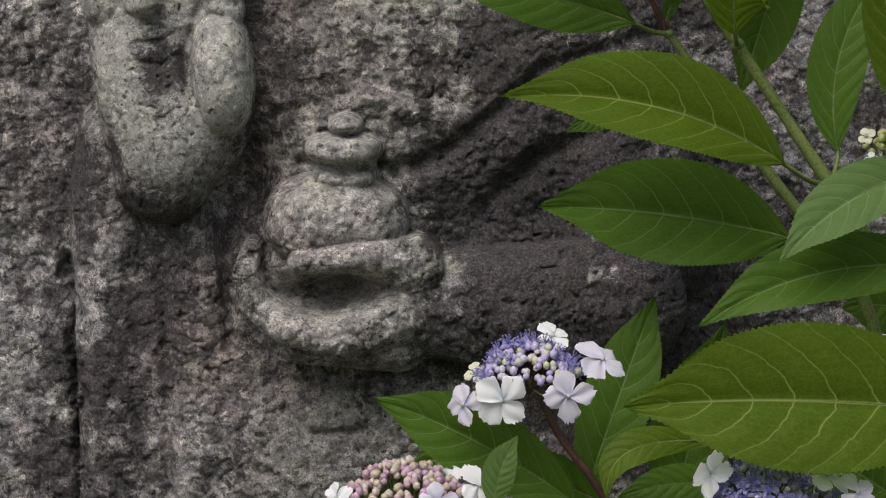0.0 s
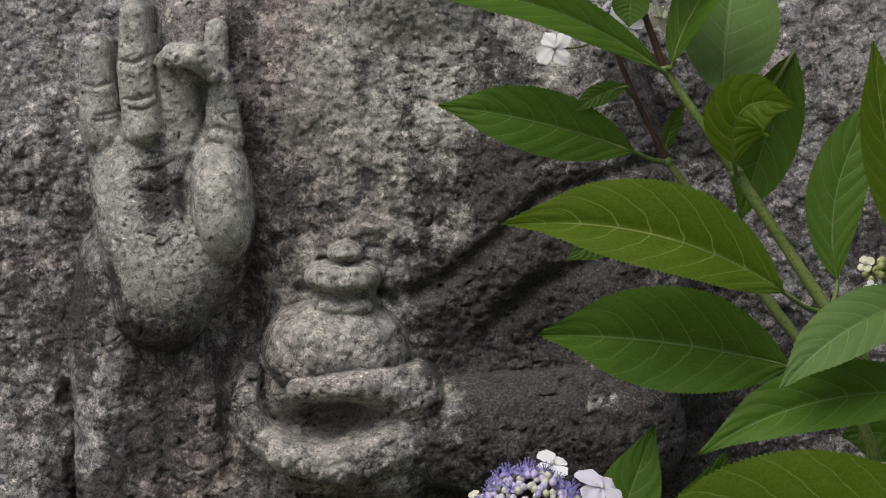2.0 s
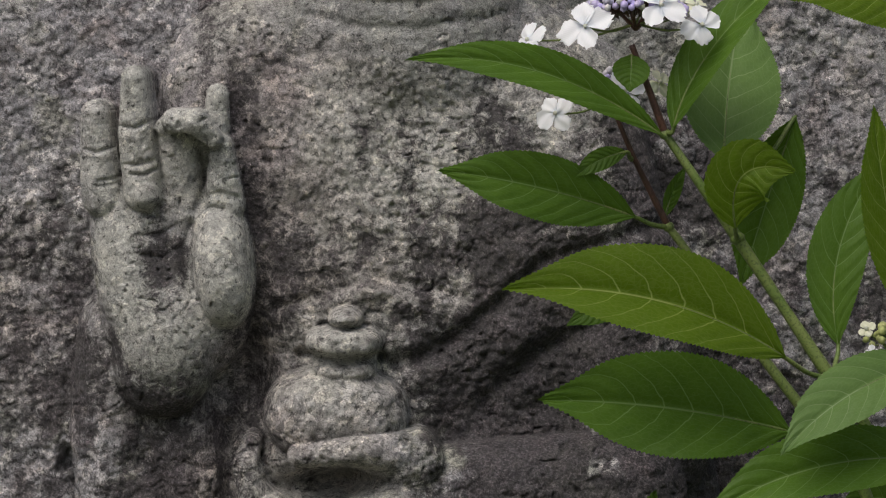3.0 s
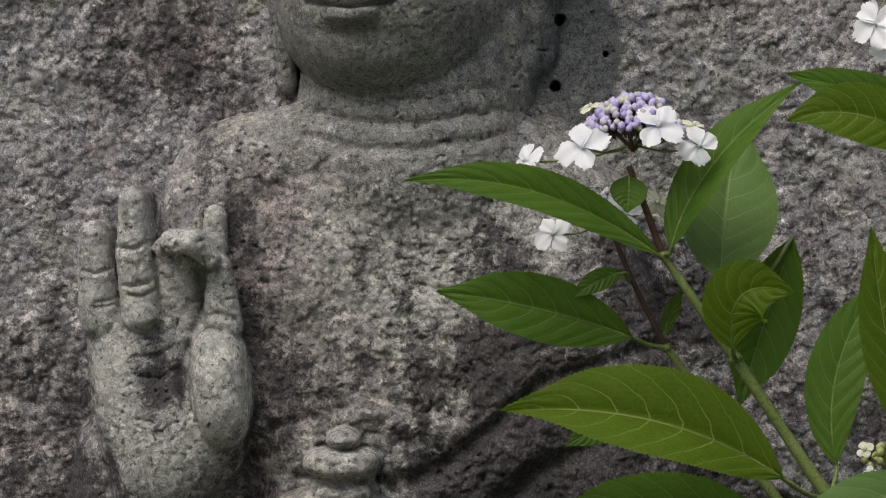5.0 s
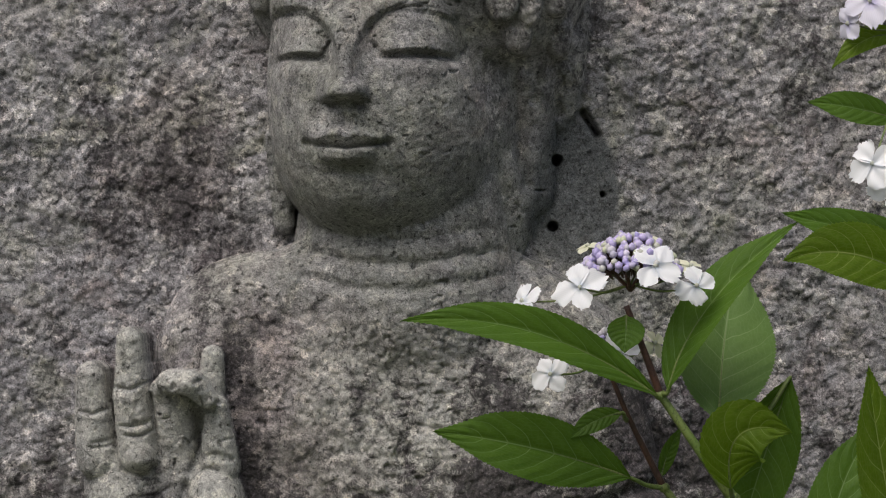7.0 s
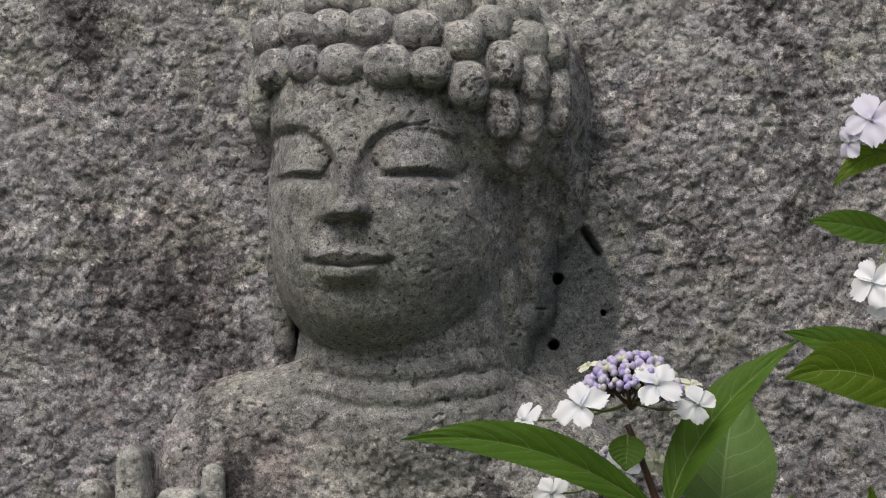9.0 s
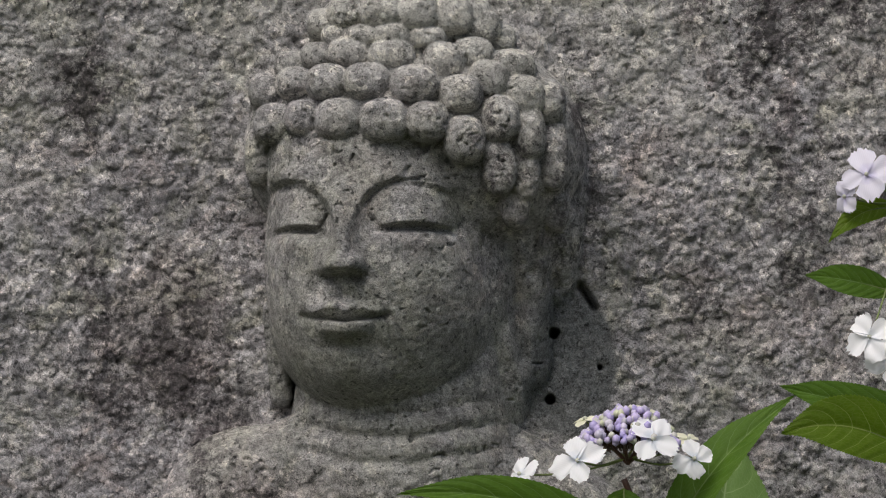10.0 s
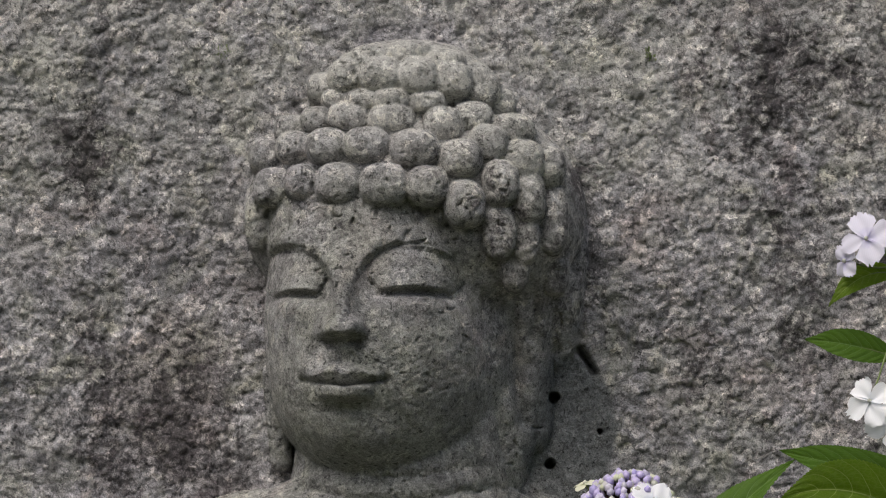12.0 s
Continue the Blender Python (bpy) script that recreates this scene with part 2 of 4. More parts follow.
def chips(x, z, scale, seed=0):
    """Broken stone: cells with a height and a tilt of their own and sunk seams. About -1 to 1."""
    x, z = x / scale + 61.3 * seed + 100, z / scale + 17.9 * seed + 100
    i0, j0 = np.floor(x).astype(int), np.floor(z).astype(int)
    f1, f2 = np.full(x.shape, 9.0), np.full(x.shape, 9.0)
    h = np.zeros(x.shape)
    for di in (-1, 0, 1):
        for dj in (-1, 0, 1):
            i, j = (i0 + di) & 511, (j0 + dj) & 511
            dx = x - (i0 + di) - TABLE[i, j]
            dz = z - (j0 + dj) - TABLE2[i, j]
            d = dx * dx + dz * dz
            tilt = (TABLE3[i, j] - 0.5) * 1.6 + dx * (TABLE2[j, i] - 0.5) * 2.4 + dz * (TABLE[j, i] - 0.5) * 2.4
            closer = d < f1
            f2 = np.where(closer, f1, np.minimum(f2, d))
            h = np.where(closer, tilt, h)
            f1 = np.where(closer, d, f1)
    seam = np.clip(np.sqrt(f2) - np.sqrt(f1), 0, 0.5) / 0.5
    return h * smooth(seam * 1.6) + 0.7 * smooth(seam) - 0.5


def nodules(x, z, scale, seed=0):
    """Rounded grains of uneven size, with sharp seams between them. About -0.6 to 0.6."""
    x, z = x / scale + 43.1 * seed + 100, z / scale + 27.7 * seed + 100
    i0, j0 = np.floor(x).astype(int), np.floor(z).astype(int)
    best = np.full(x.shape, -9.0)
    for di in (-1, 0, 1):
        for dj in (-1, 0, 1):
            i, j = (i0 + di) & 511, (j0 + dj) & 511
            dx = x - (i0 + di) - TABLE[i, j]
            dz = z - (j0 + dj) - TABLE2[i, j]
            best = np.maximum(best, 0.9 * TABLE3[i, j] - 1.5 * (dx * dx + dz * dz))
    return best - 0.35


class Relief:
    """Collects the carved forms over a grid."""

    def __init__(self, x, z):
        self.x, self.z = x, z
        self.h = np.full(x.shape, -300.0)

    def join(self, form, soft=8.0):
        a, b = self.h, form
        k = np.clip(0.5 + 0.5 * (b - a) / soft, 0, 1)
        self.h = a * (1 - k) + b * k + soft * k * (1 - k)

    def dome(self, cx, cz, ch, rx, rz, rise, turn=0.0, power=2.0, soft=8.0):
        """An ellipsoid whose middle lies ch out of the rock."""
        c, s = math.cos(radians(turn)), math.sin(radians(turn))
        dx, dz = self.x - cx, self.z - cz
        p, q = (dx * c + dz * s) / rx, (-dx * s + dz * c) / rz
        r = np.abs(p) ** power + np.abs(q) ** power
        self.join(np.where(r < 1, ch + rise * np.maximum(1 - r, 0) ** (1 / power), -300.0), soft)

    def limb(self, a, b, ra, rb, soft=8.0, flat=1.0):
        """A tapered round limb from a to b, both (x, z, height of the axis)."""
        ax, az, ah = a
        bx, bz, bh = b
        dx, dz = bx - ax, bz - az
        t = np.clip(((self.x - ax) * dx + (self.z - az) * dz) / (dx * dx + dz * dz + 1e-6), 0, 1)
        d = np.hypot(self.x - ax - t * dx, self.z - az - t * dz)
        r = ra + (rb - ra) * t
        self.join(np.where(d < r, ah + (bh - ah) * t + flat * np.sqrt(np.maximum(r * r - d * d, 0)), -300.0), soft)

    def knob(self, u, v, h, ru, rv, rise, turn=0.0, power=2.2, soft=6.0):
        """A dome given by where it is seen from the eye, on the rock's plane."""
        k = 1 - (h + 0.8 * rise) / EYE_UNITS
        self.dome(u * k, v * k, h, ru * k, rv * k, rise, turn, power, soft)

    def bone(self, a, b, ra, rb, soft=6.0, flat=1.0):
        """A limb whose ends are given by where they are seen from the eye."""
        ends = []
        for (u, v, h), rad in ((a, ra), (b, rb)):
            k = 1 - (h + 0.7 * rad) / EYE_UNITS
            ends.append((u * k, v * k, h))
        self.limb(ends[0], ends[1], 0.97 * ra, 0.97 * rb, soft, flat)

    def crease(self, points, depth, width, h=230.0):
        k = 1 - h / EYE_UNITS
        self.groove([(u * k, v * k) for u, v in points], depth, width)

    def groove(self, points, depth, width, where=None):
        """A carved line through points (x, z)."""
        best = np.full(self.x.shape, 1e9)
        for (ax, az), (bx, bz) in zip(points, points[1:]):
            dx, dz = bx - ax, bz - az
            t = np.clip(((self.x - ax) * dx + (self.z - az) * dz) / (dx * dx + dz * dz + 1e-6), 0, 1)
            best = np.minimum(best, np.hypot(self.x - ax - t * dx, self.z - az - t * dz))
        self.h = self.h - depth * np.exp(-(best / width) ** 2)


def blob(x, z, cx, cz, rx, rz, turn=0.0):
    c, s = math.cos(radians(turn)), math.sin(radians(turn))
    dx, dz = x - cx, z - cz
    return np.exp(-(((dx * c + dz * s) / rx) ** 2 + ((-dx * s + dz * c) / rz) ** 2))


def curve(x, points):
    xs, ys = zip(*points)
    return np.interp(x, xs, ys)


def carve_body(r):
    x, z = r.x, r.z
    # torso and the robe below it
    r.dome(-84, -288, 0, 455, 455, 165, power=2.3)
    r.dome(-64, -968, 0, 560, 560, 120, power=3.0)
    # upper arm and shoulder
    r.limb((225, -58, 20), (344, -654, 40), 115, 130, soft=40)
    r.bone((-240, 92, 86), (-350, 45, 72), 62, 62, soft=60)
    r.bone((-350, 45, 72), (-448, -38, 55), 62, 60, soft=60)
    r.bone((-448, -38, 55), (-470, -150, 40), 60, 64, soft=60)
    r.dome(-290, -70, 72, 205, 200, 92, power=2.4, soft=60)
    # sleeve that hangs from the raised arm
    r.limb((-587, -557, 20), (-577, -1225, 20), 78, 72, soft=6)
    r.limb((-445, -623, 60), (-441, -1220, 50), 58, 70, soft=14)
    r.limb((-552, -476, 30), (-582, -646, 20), 100, 85, soft=20)
    # collar folds over the chest
    r.limb((-280, -418, 110), (-141, -391, 135), 26, 34, soft=26)
    r.limb((-141, -391, 135), (16, -426, 125), 34, 30, soft=26)
    r.limb((-83, -475, 120), (45, -436, 120), 30, 30, soft=20)
    r.limb((45, -436, 110), (224, -315, 60), 34, 30, soft=20)
    r.limb((-63, -550, 110), (114, -471, 110), 32, 40, soft=20)
    r.limb((114, -471, 110), (333, -335, 60), 40, 40, soft=20)
    r.groove([(-92, -519), (-24, -504), (55, -445), (173, -342), (448, -254)], 18, 15)
    r.groove([(-299, -425), (-220, -401), (-132, -371), (-43, -386), (16, -401)], 11, 12)
    r.groove([(65, -588), (163, -499), (360, -411)], 20, 18)
    # forearm
    r.limb((301, -756, 120), (-92, -756, 165), 122, 88, soft=40)
    # drilled and bored hollow behind the held jar
    r.h = r.h - 70 * blob(x, z, -348, -548, 60, 130)
    r.groove([(-497, -588), (-493, -774), (-485, -1108)], 18, 12)
    r.groove([(-382, -637), (-377, -833)], 30, 14)


def carve_jar(r):
    # a round jar with a lid, in the palm of the lower arm
    r.knob(-197, -628, 140, 132, 90, 138, 0, 2.3, soft=6)
    r.dome(-175, -517, 180, 56, 36, 70, power=3.0, soft=6)
    r.dome(-176, -479, 180, 68, 29, 95, power=2.6, soft=5)
    r.dome(-173, -440, 190, 31, 23, 78, soft=5)
    r.crease([(-262, -522), (-190, -532), (-118, -524)], 26, 9, 240)
    r.crease([(-225, -470), (-180, -466), (-140, -474)], 14, 6, 250)
    # thumb above, palm between, fingers below
    r.dome(-200, -714, 140, 126, 100, 74, soft=14)
    r.bone((-262, -698, 262), (-169, -691, 280), 21, 27, soft=6)
    r.bone((-169, -691, 280), (-59, -708, 215), 27, 58, soft=6)
    r.bone((-349, -677, 222), (-358, -715, 240), 17, 23, soft=6)
    r.bone((-358, -715, 240), (-342, -770, 252), 23, 28, soft=6)
    r.bone((-342, -770, 252), (-284, -815, 260), 28, 32, soft=6)
    r.bone((-284, -815, 260), (-189, -830, 256), 32, 40, soft=6)
    r.bone((-189, -830, 256), (-94, -795, 222), 40, 58, soft=6)
    r.limb((-257, -817, 190), (-82, -819, 190), 36, 52, soft=14)
    r.h = r.h - 105 * blob(r.x, r.z, -200, -725, 82, 26, 6)
    # robe under the fingers
    r.dome(-167, -1008, 70, 210, 150, 85, power=2.6, soft=40)
    r.groove([(-279, -941), (-240, -986), (-141, -976)], 16, 9)
    r.groove([(-299, -902), (-161, -880), (-4, -863)], 14, 18)


def carve_raised_palm(r):
    # wrist
    r.bone((-489.5, -576, 70), (-451.5, -766, 40), 66, 58, soft=30)
    # palm: a broad shield that narrows to the heel
    r.knob(-482.5, -356, 100, 143, 215, 95, 0, 2.6, soft=10)
    r.knob(-499.5, -496, 110, 98, 140, 105, -8, 2.1, soft=22)
    r.knob(-561.5, -356, 130, 70, 190, 82, 8, 2.2, soft=26)
    r.knob(-479.5, -446, 130, 110, 110, 80, 0, 2.0, soft=30)
    r.knob(-500, -292, 120, 108, 150, 96, 0, 2.3, soft=30)
    # hollow of the palm
    r.h = r.h - 16 * blob(r.x, r.z, -483, -302, 42, 78, 8)
    # cushion of the thumb, its two joints
    r.knob(-399.5, -354, 150, 58, 122, 118, 4, 2.3, soft=5)
    r.bone((-392.5, -251, 200), (-396.5, -196, 215), 36, 29, soft=6)
    r.bone((-396.5, -206, 215), (-398.5, -144, 232), 29, 20, soft=4)
    # little finger, ring finger with its rounded root
    r.bone((-609.5, -236, 175), (-617.5, -154, 190), 39, 34, soft=5)
    r.bone((-617.5, -161, 190), (-622.5, -88, 205), 33, 26, soft=4)
    r.bone((-537.5, -231, 195), (-549.5, -121, 215), 36, 34, soft=5)
    r.bone((-549.5, -126, 215), (-553.5, -26, 238), 33, 23, soft=4)
    r.knob(-533.5, -231, 150, 34, 36, 96, 0, 2.2, soft=8)
    # middle finger, bent over to the thumb
    r.bone((-471.5, -236, 165), (-475.5, -126, 205), 46, 40, soft=10)
    r.bone((-499.5, -112, 232), (-483.5, -100, 266), 17, 21, soft=4)
    r.bone((-483.5, -100, 266), (-445.5, -102, 284), 21, 23, soft=5)
    r.bone((-445.5, -102, 284), (-413.5, -132, 266), 23, 17, soft=5)
    r.bone((-438, -226, 150), (-438, -140, 190), 28, 26, soft=10)
    # straight forefinger behind the thumb
    r.bone((-405.5, -141, 165), (-405.5, -56, 190), 24, 21, soft=4)
    # creases of joints and palm
    r.crease([(-577.5, -108), (-549.5, -114), (-521.5, -100)], 7, 3.5)
    r.crease([(-567.5, -178), (-544.5, -179), (-519.5, -171)], 7, 3.5)
    r.crease([(-557.5, -194), (-534.5, -197), (-513.5, -187)], 7, 3.5)
    r.crease([(-639.5, -152), (-619.5, -158), (-591.5, -148)], 7, 3.5)
    r.crease([(-617.5, -208), (-599.5, -206), (-577.5, -199)], 6, 3.5)
    r.crease([(-619.5, -217), (-599.5, -216), (-581.5, -210)], 6, 3.5)
    r.crease([(-429.5, -258), (-409.5, -253), (-394.5, -258)], 8, 4)
    r.crease([(-421.5, -234), (-397.5, -228), (-369.5, -236)], 5, 5)
    r.crease([(-591.5, -101), (-586.5, -176), (-575.5, -236), (-559.5, -271)], 10, 4)
    r.crease([(-513.5, -121), (-507.5, -186), (-497.5, -231)], 10, 4)
    r.crease([(-431.5, -156), (-431.5, -216), (-444.5, -258)], 12, 6)
    r.crease([(-559.5, -258), (-527.5, -268), (-501.5, -246)], 7, 5)
    r.crease([(-454.5, -286), (-467.5, -336), (-453.5, -416)], 12, 9)
    r.crease([(-549.5, -306), (-509.5, -304), (-477.5, -286)], 6, 5)
    r.crease([(-539.5, -341), (-504.5, -344), (-474.5, -326)], 6, 5)


def carve_head(r):
    x, z = r.x, r.z
    # neck with its three folds
    r.limb((-72, 211, 40), (-68, 62, 30), 178, 205, soft=30, flat=0.85)
    for row, low in ((-388, 7), (-345, 11), (-300, 9)):
        pts = [(-239, -223), (-141, -223), (-43, -223), (104, -223)]
        drop = (-14, 8, 10, -16)
        r.groove([(p[0], -228 * 0.98 - row * 0.98 - d) for p, d in zip(pts, drop)], low, 10)
    # long ear lobes
    r.limb((-288, 329, 60), (-276, 179, 40), 22, 19, soft=8)
    r.limb((172, 537, 70), (218, 305, -70), 58, 50, soft=40)
    r.dome(84, 272, -10, 92, 200, 100, soft=70)
    r.limb((120, 488, 60), (144, 243, -20), 78, 62, soft=50)
    r.bone((172, 520, 90), (165, 365, 40), 40, 34, soft=10)
    r.bone((215, 500, 30), (222, 390, -20), 44, 36, soft=14)
    r.crease([(128, 520), (132, 420), (140, 330), (150, 250)], 26, 12, 100)
    r.crease([(196, 530), (200, 450), (205, 380)], 24, 9, 100)
    r.crease([(168, 500), (172, 440), (166, 400)], 12, 8, 100)
    # skull and knot of the hair; the hair ends in a step above the brow
    cap = Relief(x, z)
    cap.knob(-42, 632, 30, 312, 226, 238, 0, 2.05)
    k = 0.965
    line = curve(x, [(u * k, v * k) for u, v in ((-345, 560), (-318, 615), (-300, 650), (-250, 646), (-130, 643), (5, 648), (30, 612), (80, 600), (100, 560), (130, 500), (200, 430), (260, 350))])
    deep = 70 * (1 - 0.75 * fade(x, -20, 60)) * (1 - 0.7 * fade(-x, 262, 300))
    r.join(cap.h - deep * (1 - fade(z - line, -8, 14)), 8)
    r.dome(86, 555, -60, 198, 260, 190, soft=30)
    r.dome(-52, 796, 10, 174, 130, 196, power=2.2, soft=8)
    face = Relief(x, z)
    face.dome(-107, 424, 60, 198, 290, 245, power=2.25)
    face.dome(-99, 351, 60, 198, 210, 240, power=2.3, soft=20)
    face.dome(-106, 560, 60, 194, 150, 200, power=3.0, soft=30)
    face.dome(-34, 405, 8, 194, 268, 222, power=2.0, soft=44)
    k = 0.96
    fx, fy = (x - -162) / k, (z - 389) / k
    f = face.h
    f = f - 0.16 * np.clip(fx - 60, 0, 400)
    # sockets under the brows
    arc_r = curve(fx, [(0, 40), (10, 70), (22, 105), (38, 132), (62, 152), (95, 165), (150, 161), (200, 146), (235, 120)])
    arc_l = curve(-fx, [(0, 50), (16, 88), (28, 118), (45, 143), (70, 158), (95, 165), (125, 163), (160, 150)])
    arc = np.where(fx > 0, arc_r, arc_l)
    below = arc - fy
    wide = np.where(fx > 0, fade(fx, 6, 62) * (1 - fade(fx, 190, 250)), 1.45 * fade(-fx, 8, 36) * (1 - fade(-fx, 130, 170)))
    f = f - 25 * wide * fade(below, -5, 14) * (1 - fade(below, 40, 125))
    f = f + 4 * wide * np.exp(-((below + 12) / 13) ** 2)
    # lids, closed to a slit
    lid_r = 73 + 9 * np.clip(1 - ((fx - 132) / 75) ** 2, 0, 1)
    lid_l = 70 + 9 * np.clip(1 - ((fx + 88) / 50) ** 2, 0, 1)
    lids = ((132, 112, 88, 50, lid_r), (-88, 110, 60, 48, lid_l))
    for cx, cy, rx, ry, line in lids:
        q = ((fx - cx) / rx) ** 2 + ((fy - cy) / ry) ** 2
        f = f + 30 * np.sqrt(np.clip(1 - q, 0, 1)) * fade(fy, line - 3, line + 5)
        inside = np.clip(1 - ((fx - cx) / (rx * 0.95)) ** 2, 0, 1) ** 0.5
        f = f - 13 * inside * np.exp(-((fy - line + 6) / 6) ** 2)
        f = f + 7 * inside * np.exp(-((fy - line + 28) / 14) ** 2)
    # nose
    up = np.clip(fy / 150, 0, 1.4)
    half = 22 + 9 * (1 - up) ** 2
    ridge = (60 - 47 * up) * np.exp(-(np.abs(fx + 4) / half) ** 2.0) * fade(fy, -14, 2) * (1 - fade(fy, 150, 215))
    wings = 28 * (blob(fx, fy, -27, 11, 16, 17) + blob(fx, fy, 22, 11, 16, 17)) * fade(fy, -14, -4)
    f = f + ridge + wings
    f = f - 12 * (blob(fx, fy, -22, -14, 14, 9) + blob(fx, fy, 20, -14, 14, 9))
    # mouth: the upper lip overhangs, the lower one is short and full
    seam = curve(fx, [(-72, -80), (-50, -85), (-15, -89), (4, -92), (25, -89), (50, -86), (74, -82)])
    f = f + 14 * blob(fx, fy, 2, -90, 95, 60)
    top = curve(np.abs(fx - 2), [(0, 17), (13, 24), (38, 17), (72, 4)])
    lip = np.clip(1 - (np.abs(fx - 2) / 76) ** 2.4, 0, 1)
    rising = np.clip((fy - seam) / np.maximum(top, 4), 0, 1)
    f = f + 22 * lip * rising * (1 - fade(fy, seam + top, seam + top + 16)) * (fy > seam)
    low = np.clip(1 - (np.abs(fx - 2) / 54) ** 2.4, 0, 1)
    f = f + 30 * low * (1 - fade(fy, seam - 6, seam)) * fade(fy, seam - 36, seam - 19)
    f = f - 9 * np.clip(1 - (np.abs(fx - 2) / 80) ** 4, 0, 1) * np.exp(-((fy - seam + 1) / 5) ** 2)
    f = f - 13 * (blob(fx, fy, -70, -80, 11, 9) + blob(fx, fy, 74, -81, 10, 8))
    f = f - 11 * blob(fx, fy, 4, -134, 50, 10) - 6 * blob(fx, fy, 2, -50, 9, 18)
    # chin, cheeks, forehead
    f = f + 20 * blob(fx, fy, 12, -190, 75, 45) + 16 * blob(fx, fy, 165, -30, 95, 95) + 14 * blob(fx, fy, -100, -30, 48, 90)
    f = f - 8 * blob(fx, fy, 95, -60, 35, 60)
    face.h = np.where(face.h > -50, f, -300)
    r.join(face.h, 12)
    # snail curls: one row above the other, each a low round knob that sits on the skull
    skull = r.h.copy()

    def seat(px, pz):
        i = int(np.clip(round((pz - z[0, 0]) / STEP), 0, z.shape[0] - 1))
        j = int(np.clip(round((px - x[0, 0]) / STEP), 0, x.shape[1] - 1))
        return max(20.0, float(skull[i, j]))

    def curls(sunk, rise, row):
        for u, v, ru, rv in row:
            px, pz = u * 0.965, v * 0.965
            r.knob(u, v, seat(px, pz) - sunk, ru, rv, rise, 0, 2.4, soft=7)
    # knot of the hair
    curls(12, 40, ((-115, 900, 44, 25), (-53, 907, 46, 25), (10, 890, 42, 27), (63, 865, 32, 28)))
    # second row of the knot
    curls(8, 44, ((-205, 847, 30, 28), (-160, 867, 38, 34), (-100, 869, 42, 35), (-37, 867, 40, 37), (25, 859, 38, 35), (80, 842, 34, 33), (115, 817, 26, 28)))
    # foot of the knot
    curls(10, 34, ((-175, 823, 34, 22), (-130, 823, 38, 22), (-83, 825, 36, 23), (-20, 820, 36, 22)))
    # upper row
    curls(8, 44, ((-260, 772, 34, 27), (-215, 789, 32, 25), (-155, 794, 44, 29), (-83, 790, 44, 29), (9, 779, 38, 35), (61, 792, 40, 31), (130, 769, 46, 33)))
    # middle row
    curls(6, 48, ((-307, 725, 32, 33), (-255, 739, 36, 31), (-197, 741, 40, 35), (-127, 743, 44, 35), (-42, 737, 46, 37), (40, 719, 40, 37), (89, 745, 38, 37), (150, 714, 42, 41), (197, 705, 32, 44)))
    # row above the brow
    curls(4, 42, ((-292, 667, 38, 38), (-243, 677, 32, 34), (-179, 675, 42, 39), (-95, 673, 46, 40), (-19, 671, 40, 37), (47, 639, 38, 44), (110, 675, 36, 44), (163, 647, 30, 50)))
    # locks beside the ears
    curls(8, 30, ((-320, 609, 25, 54), (109, 589, 32, 50), (155, 582, 26, 54), (137, 524, 26, 44), (205, 612, 28, 66), (209, 519, 26, 46)))


def rock_plane(x, z):
    """The rock behind the figure, without its fine breakage."""
    return 26 * fbm(x, z, 420, 3, 1) + 12 * fbm(x, z, 130, 2, 4)


